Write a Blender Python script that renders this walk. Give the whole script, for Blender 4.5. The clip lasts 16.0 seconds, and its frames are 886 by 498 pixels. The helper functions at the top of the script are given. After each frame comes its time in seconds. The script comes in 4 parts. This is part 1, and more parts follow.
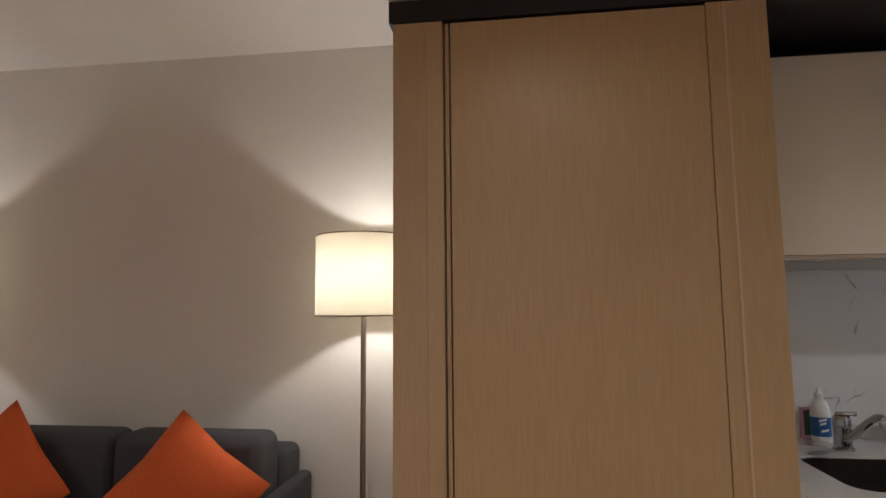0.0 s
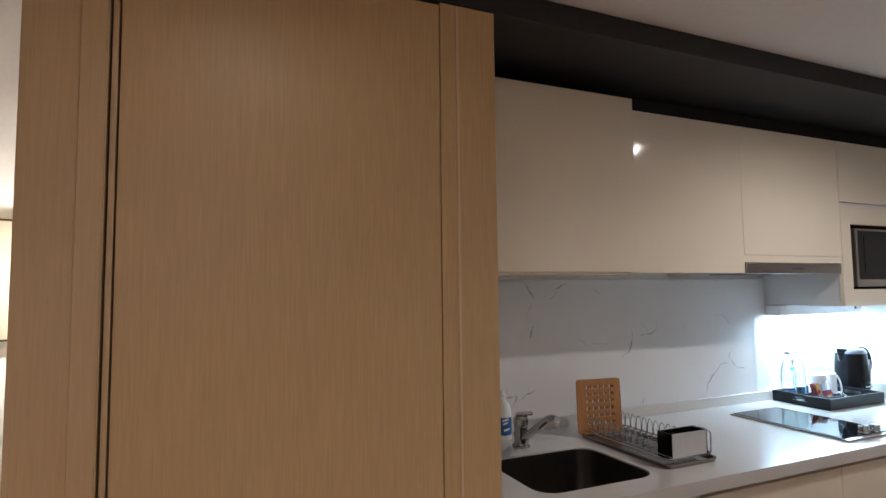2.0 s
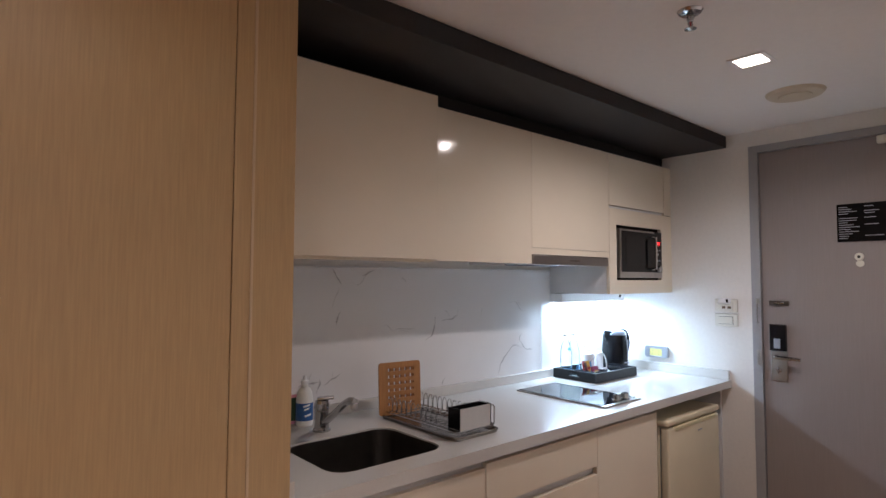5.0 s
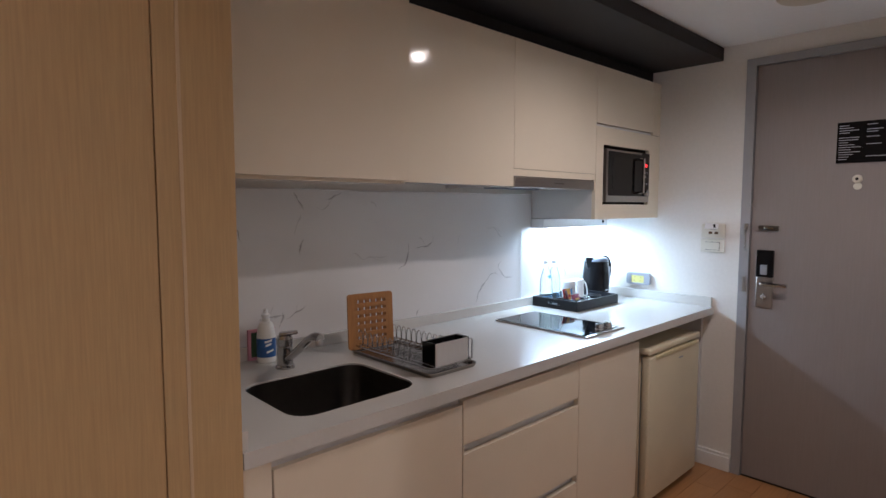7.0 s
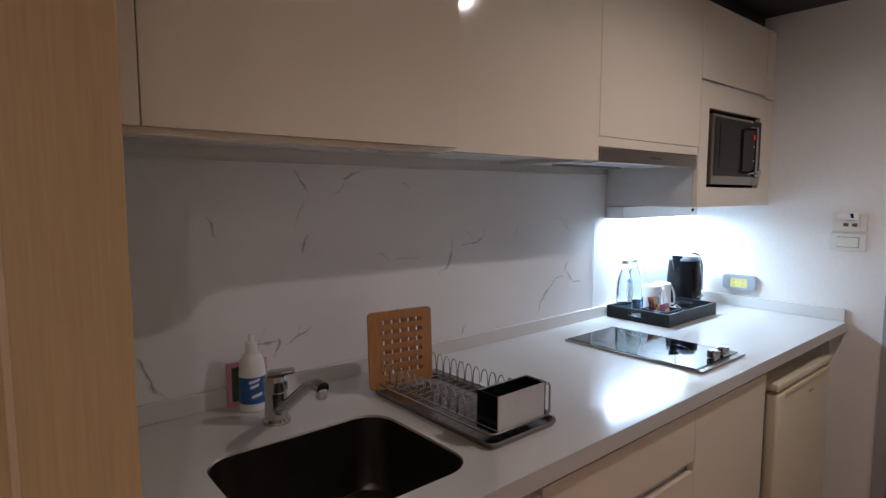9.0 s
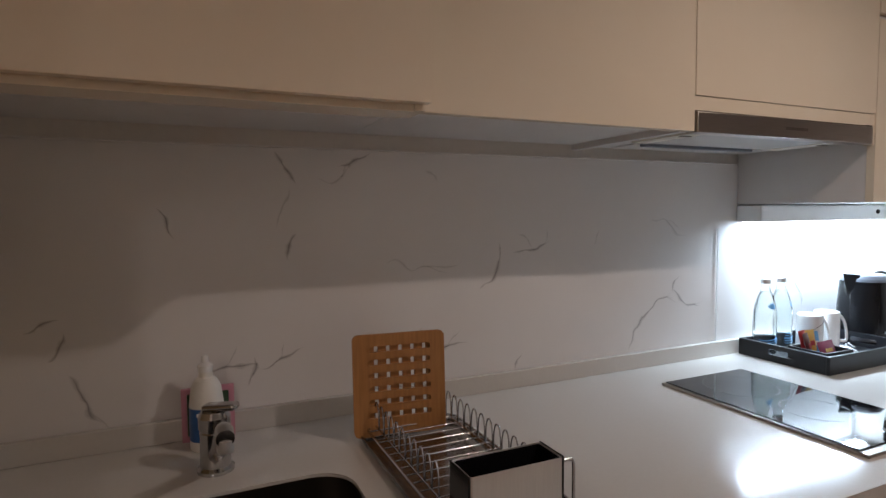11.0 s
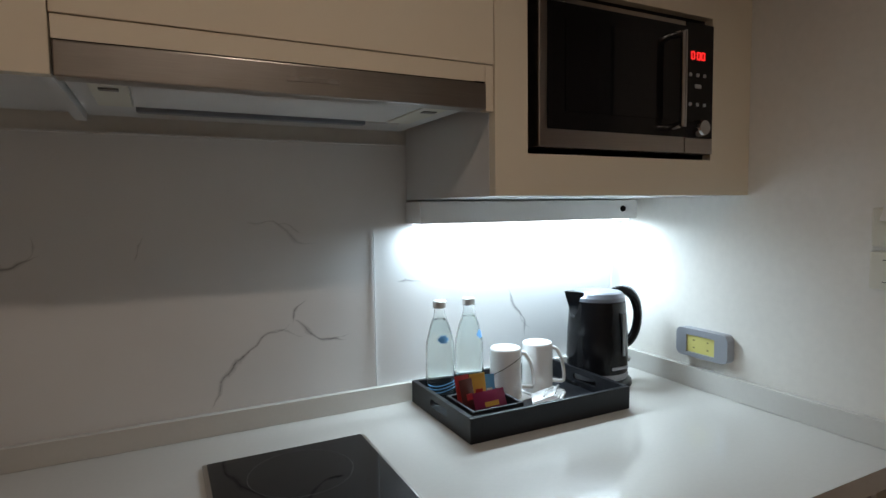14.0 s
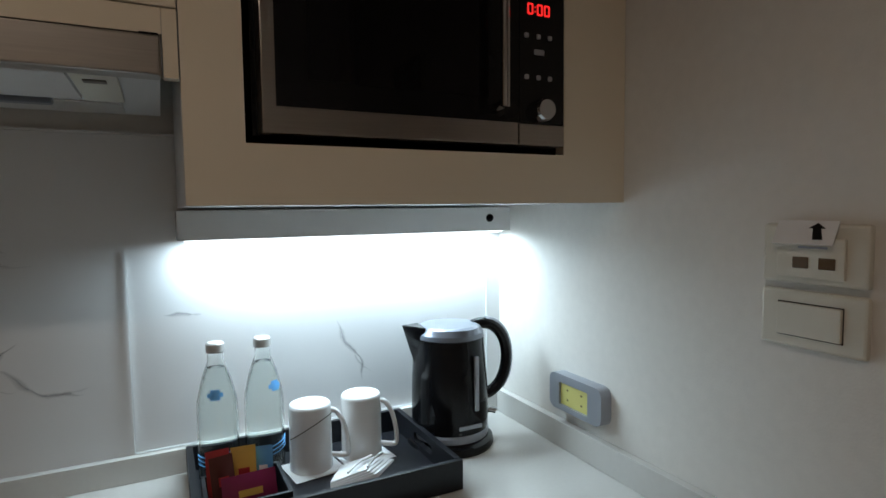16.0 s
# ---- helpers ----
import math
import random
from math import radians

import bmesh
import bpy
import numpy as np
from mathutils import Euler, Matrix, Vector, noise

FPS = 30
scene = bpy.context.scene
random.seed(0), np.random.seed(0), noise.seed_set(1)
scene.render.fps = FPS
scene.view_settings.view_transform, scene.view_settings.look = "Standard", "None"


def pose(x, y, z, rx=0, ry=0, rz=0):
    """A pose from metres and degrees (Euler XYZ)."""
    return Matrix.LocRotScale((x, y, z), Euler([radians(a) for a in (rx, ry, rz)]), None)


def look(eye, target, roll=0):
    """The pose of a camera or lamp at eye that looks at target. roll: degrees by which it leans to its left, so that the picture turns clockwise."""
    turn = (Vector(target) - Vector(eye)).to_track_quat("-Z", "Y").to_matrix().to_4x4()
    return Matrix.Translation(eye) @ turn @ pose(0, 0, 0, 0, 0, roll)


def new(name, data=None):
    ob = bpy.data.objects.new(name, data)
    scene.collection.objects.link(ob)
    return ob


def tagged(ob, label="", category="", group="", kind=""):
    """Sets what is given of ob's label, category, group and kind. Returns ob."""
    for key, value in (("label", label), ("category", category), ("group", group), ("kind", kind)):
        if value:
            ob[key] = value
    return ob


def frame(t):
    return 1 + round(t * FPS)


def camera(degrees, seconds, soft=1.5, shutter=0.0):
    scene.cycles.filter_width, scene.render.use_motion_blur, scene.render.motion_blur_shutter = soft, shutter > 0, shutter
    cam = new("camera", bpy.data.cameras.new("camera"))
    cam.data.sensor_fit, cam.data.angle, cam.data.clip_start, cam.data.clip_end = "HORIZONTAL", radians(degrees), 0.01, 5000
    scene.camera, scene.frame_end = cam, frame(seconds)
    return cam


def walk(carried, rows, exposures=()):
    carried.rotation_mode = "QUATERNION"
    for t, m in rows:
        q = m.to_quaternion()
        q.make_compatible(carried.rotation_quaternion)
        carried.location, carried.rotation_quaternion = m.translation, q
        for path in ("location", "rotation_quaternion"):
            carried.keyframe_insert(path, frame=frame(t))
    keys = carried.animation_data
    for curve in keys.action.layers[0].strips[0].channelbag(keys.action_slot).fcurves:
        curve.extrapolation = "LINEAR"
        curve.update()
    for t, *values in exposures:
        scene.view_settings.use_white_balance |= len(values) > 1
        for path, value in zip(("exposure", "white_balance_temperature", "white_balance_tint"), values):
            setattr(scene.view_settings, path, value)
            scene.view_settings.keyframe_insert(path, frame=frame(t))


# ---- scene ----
cam = camera(76.6, 16.0)
PATH = [
    (0, (0.047, -2.179, 1.367), (-0.199, -0.204, 1.57), -0.5),
    (0.5, (0.074, -2.097, 1.404), (0.052, -0.106, 1.589), -0.6),
    (1, (0.02, -1.995, 1.455), (0.319, -0.024, 1.612), -1.2),
    (1.5, (0.005, -1.944, 1.463), (0.607, -0.042, 1.608), -0.8),
    (2, (0.031, -1.921, 1.455), (0.832, -0.094, 1.596), -0.6),
    (2.5, (0.043, -1.927, 1.433), (0.986, -0.17, 1.582), -0.5),
    (3, (0.061, -1.934, 1.448), (1.125, -0.246, 1.584), -0.2),
    (3.5, (0.069, -1.957, 1.44), (1.229, -0.334, 1.584), -0.1),
    (4, (0.081, -1.967, 1.441), (1.308, -0.394, 1.583), 0.1),
    (4.5, (0.086, -1.972, 1.435), (1.359, -0.437, 1.579), 0.1),
    (5, (0.085, -1.978, 1.435), (1.398, -0.474, 1.542), 0.2),
    (7.5, (0.258, -1.717, 1.425), (1.633, -0.277, 1.236), 0.3),
    (8, (0.299, -1.566, 1.434), (1.676, -0.129, 1.237), 0.5),
    (8.5, (0.438, -1.446, 1.41), (1.809, -0.003, 1.212), 0.4),
    (9, (0.589, -1.354, 1.406), (1.87, 0.17, 1.213), 0.0),
    (9.5, (0.649, -1.234, 1.374), (1.807, 0.388, 1.198), -0.2),
    (12, (1.436, -1.218, 1.342), (2.114, 0.658, 1.215), -0.8),
    (12.5, (1.601, -1.26, 1.354), (2.257, 0.625, 1.218), -0.9),
    (13, (1.741, -1.227, 1.344), (2.435, 0.643, 1.203), -0.8),
    (13.5, (1.888, -1.18, 1.343), (2.709, 0.637, 1.192), -0.7),
    (14, (2.096, -1.188, 1.34), (2.993, 0.594, 1.198), -0.8),
    (14.5, (2.249, -1.18, 1.335), (3.154, 0.599, 1.192), -0.8),
    (15, (2.357, -1.102, 1.343), (3.269, 0.672, 1.199), -0.7),
    (15.5, (2.447, -1.06, 1.351), (3.373, 0.707, 1.202), -0.6),
    (16, (2.573, -1.075, 1.354), (3.466, 0.708, 1.212), -0.7),
]
EXPOSURES = [(0, -0.15, 5850, 10), (2.5, 0.1, 5900, 12), (5, 0.05, 6000, 18), (7.5, -0.2, 6000, 17), (9.5, -0.45, 6200, 20), (12.5, -0.8, 7200, 20), (14, -1.45, 7200, 15), (16, -1.8, 7100, 13)]
walk(cam, [(t, look(eye, target, roll)) for t, eye, target, roll in PATH], EXPOSURES)

# ---- light ----
world = bpy.data.worlds.new("world")
world.use_nodes = True
world.node_tree.nodes["Background"].inputs[0].default_value = (0.9, 0.95, 1.0, 1)
world.node_tree.nodes["Background"].inputs[1].default_value = 0.02
scene.world = world

WARM = (1.0, 0.885, 0.79)
COOL = (0.57, 0.81, 1.0)


def lamp(name, kind, at, watts, colour, target=None, **settings):
    data = bpy.data.lights.new(name, kind)
    data.energy, data.color = watts, colour
    ob = new(name, data)
    ob.matrix_world = look(at, target) if target else pose(*at)
    if kind == "AREA":
        data.shape = "RECTANGLE"
        data.size, data.size_y = settings["size"]
    elif kind == "SPOT":
        data.spot_size, data.spot_blend, data.shadow_soft_size = radians(settings["cone"]), settings["blend"], settings["radius"]
    else:
        data.shadow_soft_size = settings["radius"]
    return ob


FLOOR, CEIL, CEIL_LIVING = 0.05, 2.222, 2.58
END = 3.248           # face of the entrance wall
lamp("downlight_or_fill_lamp", "SPOT", (2.21, -1.219, CEIL - 0.006), 50, WARM, (2.21, -1.218, 0), cone=164, blend=0.75, radius=0.028)
lamp("downlight_or_fill_lamp", "SPOT", (0.15, -1.32, CEIL - 0.006), 4, WARM, (0.15, -1.319, 0), cone=165, blend=0.5, radius=0.05)
lamp("led_lamp", "AREA", (2.91, -0.05, 1.303), 13.5, COOL, (2.91, -0.049, 0), size=(0.6, 0.035))
lamp("downlight_or_fill_lamp", "SPOT", (-0.1, -2.9, CEIL - 0.006), 85, WARM, (-0.1, -2.899, 0), cone=165, blend=0.6, radius=0.05)
# unseen living-room fill, added to lift ambient light, clear of cabinet reflections
lamp("downlight_or_fill_lamp", "SPOT", (-2.3, -2.6, CEIL_LIVING - 0.006), 60, WARM, (-2.3, -2.599, 0), cone=160, blend=0.9, radius=0.05)
LAMPS = ((-0.54, -0.01), (-2.8, -0.05))
for lx, ly in LAMPS:
    lamp("bulb_lamp", "POINT", (lx, ly, 1.485), 10.5, (1.0, 0.9, 0.8), radius=0.02)


# ---- materials ----
def material(name, colour, rough=0.5, metal=0.0, grain=None, amount=0.1, scale=20, bump=0.0, bump_scale=200, coat=0.0, spec=0.5, vary=0.0):
    """Principled surface: broad mottling and fine grain in the colour, fine relief, and a shift from piece to piece.
    grain stretches the fine pattern (x, y, z)."""
    m = bpy.data.materials.new(name)
    m.use_nodes = True
    n, l = m.node_tree.nodes, m.node_tree.links
    b = n["Principled BSDF"]
    b.inputs["Roughness"].default_value, b.inputs["Metallic"].default_value = rough, metal
    b.inputs["Coat Weight"].default_value, b.inputs["Specular IOR Level"].default_value = coat, spec
    b.inputs["Coat Roughness"].default_value = 0.06
    co = n.new("ShaderNodeTexCoord")
    mp = n.new("ShaderNodeMapping")
    mp.inputs["Scale"].default_value = grain or (1, 1, 1)
    l.new(co.outputs["Object"], mp.inputs["Vector"])
    fine, broad = n.new("ShaderNodeTexNoise"), n.new("ShaderNodeTexNoise")
    fine.inputs["Scale"].default_value, fine.inputs["Detail"].default_value = scale, 6
    broad.inputs["Scale"].default_value, broad.inputs["Detail"].default_value = 2.3, 3
    l.new(mp.outputs[0], fine.inputs["Vector"])
    l.new(co.outputs["Object"], broad.inputs["Vector"])
    add = n.new("ShaderNodeMath")
    add.operation = "MULTIPLY_ADD"
    add.inputs[1].default_value = 0.4
    l.new(broad.outputs[0], add.inputs[0])
    l.new(fine.outputs[0], add.inputs[2])
    last = add
    if vary:
        info = n.new("ShaderNodeObjectInfo")
        more = n.new("ShaderNodeMath")
        more.operation, more.inputs[1].default_value = "MULTIPLY_ADD", vary
        l.new(info.outputs["Random"], more.inputs[0])
        l.new(add.outputs[0], more.inputs[2])
        last = more
    ramp = n.new("ShaderNodeMapRange")
    ramp.inputs["From Min"].default_value, ramp.inputs["From Max"].default_value = 0.4, 1.0 + vary
    ramp.inputs["To Min"].default_value, ramp.inputs["To Max"].default_value = 1 - amount, 1 + amount
    l.new(last.outputs[0], ramp.inputs["Value"])
    mul = n.new("ShaderNodeVectorMath")
    mul.operation = "SCALE"
    mul.inputs[0].default_value = colour
    l.new(ramp.outputs[0], mul.inputs["Scale"])
    l.new(mul.outputs[0], b.inputs["Base Color"])
    if bump:
        bn, bp = n.new("ShaderNodeTexNoise"), n.new("ShaderNodeBump")
        bn.inputs["Scale"].default_value, bn.inputs["Detail"].default_value = bump_scale, 3
        l.new(mp.outputs[0], bn.inputs["Vector"])
        bp.inputs["Strength"].default_value, bp.inputs["Distance"].default_value = bump, 0.002
        l.new(bn.outputs[0], bp.inputs["Height"])
        l.new(bp.outputs[0], b.inputs["Normal"])
    return m


def glass(name, colour, ior=1.45, rough=0.0):
    m = material(name, colour, rough, amount=0.01)
    b = m.node_tree.nodes["Principled BSDF"]
    b.inputs["Transmission Weight"].default_value, b.inputs["IOR"].default_value = 1.0, ior
    return m


def glow(name, colour, strength):
    m = bpy.data.materials.new(name)
    m.use_nodes = True
    b = m.node_tree.nodes["Principled BSDF"]
    b.inputs["Base Color"].default_value = (*colour, 1)
    b.inputs["Emission Color"].default_value, b.inputs["Emission Strength"].default_value = (*colour, 1), strength
    return m


WALL = material("painted_plaster", (0.76, 0.73, 0.68), 0.75, amount=0.03, scale=60, bump=0.15, bump_scale=300)
CEILING = material("ceiling_paint", (0.8, 0.77, 0.73), 0.85, amount=0.02, scale=40, bump=0.1, bump_scale=240)
SILL = material("white_trim", (0.78, 0.77, 0.75), 0.45, amount=0.03)
GLOSS = material("cream_gloss_lacquer", (0.80, 0.715, 0.575), 0.09, amount=0.015, scale=8)
CARCASS = material("white_melamine", (0.66, 0.65, 0.64), 0.45, amount=0.02)
OAK = material("oak_veneer", (0.50, 0.345, 0.175), 0.46, amount=0.105, scale=26, grain=(9, 9, 0.35), bump=0.12, bump_scale=60)
OAK_LIGHT = material("oak_edge", (0.51, 0.36, 0.2), 0.46, amount=0.08, scale=26, grain=(9, 9, 0.35), bump=0.1, bump_scale=60)
# near-black that paints shade in gaps; also colours the subfloor and print
DARK_GAP = material("near_black_shade_and_print", (0.03, 0.022, 0.016), 0.8)
BLACK = material("black_bulkhead_paint", (0.013, 0.012, 0.014), 0.6, amount=0.08, scale=30)
QUARTZ = material("white_quartz", (0.61, 0.595, 0.56), 0.13, amount=0.02, scale=120)
MARBLE = material("white_marble", (0.74, 0.73, 0.72), 0.16, amount=0.04, scale=3.0)
STEEL = material("brushed_steel", (0.42, 0.39, 0.36), 0.3, 1.0, grain=(0.4, 12, 12), amount=0.08, scale=40, bump=0.05)
SATIN = material("satin_steel", (0.72, 0.70, 0.68), 0.48, 1.0, grain=(12, 12, 0.5), amount=0.05, scale=40)
# darker than plain steel: the sink bowl's shade is put into the colour
SINK = material("darkened_steel", (0.16, 0.145, 0.13), 0.33, 1.0, amount=0.1, scale=30)
CHROME = material("chrome", (0.5, 0.5, 0.51), 0.14, 1.0, amount=0.03)
BLACK_GLASS = material("black_glass", (0.005, 0.005, 0.006), 0.04, amount=0.05, spec=0.28)
BLACK_PLASTIC = material("black_plastic", (0.007, 0.007, 0.008), 0.14, amount=0.08, spec=0.25)
MATT_BLACK = material("black_leatherette", (0.010, 0.011, 0.014), 0.4, spec=0.3, amount=0.15, scale=150, bump=0.15, bump_scale=500)
GREY_PLASTIC = material("silver_grey_plastic", (0.36, 0.38, 0.42), 0.35, 0.3, amount=0.04)
WHITE_PLASTIC = material("ivory_plastic", (0.70, 0.67, 0.58), 0.4, amount=0.03)
WHITE = material("white_enamel", (0.8, 0.8, 0.79), 0.18, amount=0.02)
LID = material("kettle_lid_plastic", (0.2, 0.22, 0.26), 0.3, 0.5, amount=0.05)
VENT = material("cream_vent_plastic", (0.56, 0.48, 0.35), 0.5, amount=0.05)
GROOVE = material("dark_oak_groove", (0.11, 0.065, 0.03), 0.7, amount=0.15)
YELLOW = material("yellow_plate", (0.64, 0.58, 0.2), 0.4, amount=0.05)
DOOR = material("grey_brown_door", (0.27, 0.235, 0.225), 0.5, amount=0.05, scale=24, grain=(8, 8, 0.4), bump=0.05)
DOOR_FRAME = material("grey_door_frame", (0.33, 0.33, 0.34), 0.5, amount=0.04)
FRIDGE = material("aged_white_enamel", (0.72, 0.645, 0.47), 0.35, amount=0.05, scale=5, bump=0.05)
FRIDGE_TRIM = material("yellowed_trim", (0.66, 0.58, 0.36), 0.45, amount=0.08)
BOARD = material("beech_wood", (0.40, 0.185, 0.06), 0.5, amount=0.2, scale=22, grain=(8, 8, 0.5), bump=0.1)
PLANK = material("laminate_plank", (0.42, 0.20, 0.075), 0.38, amount=0.22, scale=14, grain=(0.5, 8, 8), bump=0.06, vary=0.3)
SOFA = material("charcoal_fabric", (0.062, 0.062, 0.068), 0.9, amount=0.22, scale=220, bump=0.5, bump_scale=700)
ORANGE = material("orange_cotton", (0.62, 0.11, 0.02), 0.85, amount=0.12, scale=160, bump=0.4, bump_scale=600)
PAPER = material("white_paper", (0.8, 0.8, 0.8), 0.8, amount=0.03)
GLASS = glass("clear_glass", (0.97, 0.99, 0.98), 1.3)
WATER = glass("water", (0.93, 0.98, 0.965), 1.16)
CLEAR_SHEET = bpy.data.materials.new("clear_acrylic")
CLEAR_SHEET.use_nodes = True
_n, _l = CLEAR_SHEET.node_tree.nodes, CLEAR_SHEET.node_tree.links
_c, _g, _f, _m = _n.new("ShaderNodeBsdfTransparent"), _n.new("ShaderNodeBsdfGlossy"), _n.new("ShaderNodeFresnel"), _n.new("ShaderNodeMixShader")
_g.inputs["Roughness"].default_value = 0.08
_f.inputs["IOR"].default_value = 1.05
_l.new(_f.outputs[0], _m.inputs[0])
_l.new(_c.outputs[0], _m.inputs[1])
_l.new(_g.outputs[0], _m.inputs[2])
_l.new(_m.outputs[0], _n["Material Output"].inputs["Surface"])


def vein_material():
    """Grey mineral that thins out into the stone at a vein's sides, by the mesh's own fade value."""
    m = material("marble_vein", (0.30, 0.29, 0.30), 0.16, amount=0.15, scale=30)
    n, l = m.node_tree.nodes, m.node_tree.links
    fade, spots, mul, clear, mix = n.new("ShaderNodeAttribute"), n.new("ShaderNodeTexNoise"), n.new("ShaderNodeMath"), n.new("ShaderNodeBsdfTransparent"), n.new("ShaderNodeMixShader")
    fade.attribute_name = "fade"
    spots.inputs["Scale"].default_value, spots.inputs["Detail"].default_value = 38, 4
    mul.operation = "MULTIPLY"
    l.new(fade.outputs["Fac"], mul.inputs[0])
    l.new(spots.outputs[0], mul.inputs[1])
    gain = n.new("ShaderNodeMath")
    gain.operation, gain.use_clamp = "MULTIPLY", True
    gain.inputs[1].default_value = 1.5
    l.new(mul.outputs[0], gain.inputs[0])
    l.new(gain.outputs[0], mix.inputs[0])
    l.new(clear.outputs[0], mix.inputs[1])
    l.new(n["Principled BSDF"].outputs[0], mix.inputs[2])
    l.new(mix.outputs[0], n["Material Output"].inputs["Surface"])
    return m


VEIN = vein_material()
BLUE = material("blue_label", (0.02, 0.1, 0.3), 0.35, amount=0.3, scale=60)
HEM = material("bronze_hem_tape", (0.22, 0.16, 0.08), 0.5, amount=0.1)
ZONE = material("zone_print", (0.06, 0.06, 0.065), 0.3)
DRIP = material("drip_tray_steel", (0.27, 0.255, 0.24), 0.22, 1.0, amount=0.1, scale=30)
BRAND = material("etched_steel", (0.27, 0.25, 0.23), 0.45, 1.0, amount=0.2, scale=90)
BEAD = material("pale_oak_bead", (0.58, 0.44, 0.28), 0.45, amount=0.08, scale=26, grain=(9, 9, 0.35))
# near-white colour for the glint on the clear sheet's edges
EDGE = material("acrylic_edge_glint", (0.84, 0.87, 0.86), 0.25, amount=0.02)
SOAP = material("soap_bottle_plastic", (0.74, 0.73, 0.68), 0.35, amount=0.03)
PINK = material("pink_plastic", (0.62, 0.28, 0.36), 0.5)
RED_LABEL = material("red_sachet", (0.42, 0.03, 0.03), 0.35, amount=0.2)
BROWN_LABEL = material("brown_sachet", (0.09, 0.02, 0.015), 0.35, amount=0.2)
GOLD_LABEL = material("gold_sachet", (0.65, 0.4, 0.08), 0.35, amount=0.2)
PLUM_LABEL = material("plum_sachet", (0.22, 0.015, 0.07), 0.35, amount=0.2)
LIGHT_BLUE = material("light_blue_print", (0.1, 0.35, 0.65), 0.4)
GREEN = material("green_scourer", (0.05, 0.1, 0.05), 0.9, amount=0.3, scale=200)
RED_GLOW = glow("red_display", (1.0, 0.03, 0.03), 3.0)
LAMP_GLOW = glow("lit_diffuser", (1.0, 0.86, 0.68), 14.0)
LED_GLOW = glow("led_diffuser", (0.75, 0.9, 1.0), 12.0)
SHADE = bpy.data.materials.new("lampshade_fabric")
SHADE.use_nodes = True
_n, _l = SHADE.node_tree.nodes, SHADE.node_tree.links
_t, _mix, _w = _n.new("ShaderNodeBsdfTranslucent"), _n.new("ShaderNodeMixShader"), _n.new("ShaderNodeTexNoise")
_w.inputs["Scale"].default_value = 300
_n["Principled BSDF"].inputs["Base Color"].default_value = (0.66, 0.61, 0.5, 1)
_n["Principled BSDF"].inputs["Roughness"].default_value = 0.9
_t.inputs["Color"].default_value = (0.74, 0.71, 0.62, 1)
_mix.inputs[0].default_value = 0.55
_l.new(_n["Principled BSDF"].outputs[0], _mix.inputs[1])
_l.new(_t.outputs[0], _mix.inputs[2])
_l.new(_mix.outputs[0], _n["Material Output"].inputs["Surface"])


# ---- mesh helpers ----
def box(bm, x0, x1, y0, y1, z0, z1, bevel=0.0, segments=2):
    made = bmesh.ops.create_cube(bm, size=1)["verts"]
    bmesh.ops.transform(bm, matrix=Matrix.Translation(((x0 + x1) / 2, (y0 + y1) / 2, (z0 + z1) / 2)) @ Matrix.Diagonal((x1 - x0, y1 - y0, z1 - z0, 1)), verts=made)
    if bevel:
        edges = list({e for v in made for e in v.link_edges})
        bmesh.ops.bevel(bm, geom=edges, offset=bevel, segments=segments, affect="EDGES", profile=0.5)
    return bm


def B(*a, **k):
    return box(bmesh.new(), *a, **k)


def lathe(profile, steps=32, at=(0, 0, 0)):
    """A turned body from rows of radius and height."""
    bm = bmesh.new()
    rings = []
    for r, z in profile:
        if r < 1e-5:
            rings.append([bm.verts.new((at[0], at[1], at[2] + z))])
        else:
            rings.append([bm.verts.new((at[0] + r * math.cos(2 * math.pi * k / steps), at[1] + r * math.sin(2 * math.pi * k / steps), at[2] + z)) for k in range(steps)])
    for a, b in zip(rings, rings[1:]):
        for k in range(steps):
            j = (k + 1) % steps
            if len(a) == 1 and len(b) > 1:
                bm.faces.new((a[0], b[k], b[j]))
            elif len(b) == 1 and len(a) > 1:
                bm.faces.new((a[k], a[j], b[0]))
            elif len(a) > 1:
                bm.faces.new((a[k], a[j], b[j], b[k]))
    bmesh.ops.recalc_face_normals(bm, faces=bm.faces)
    return bm


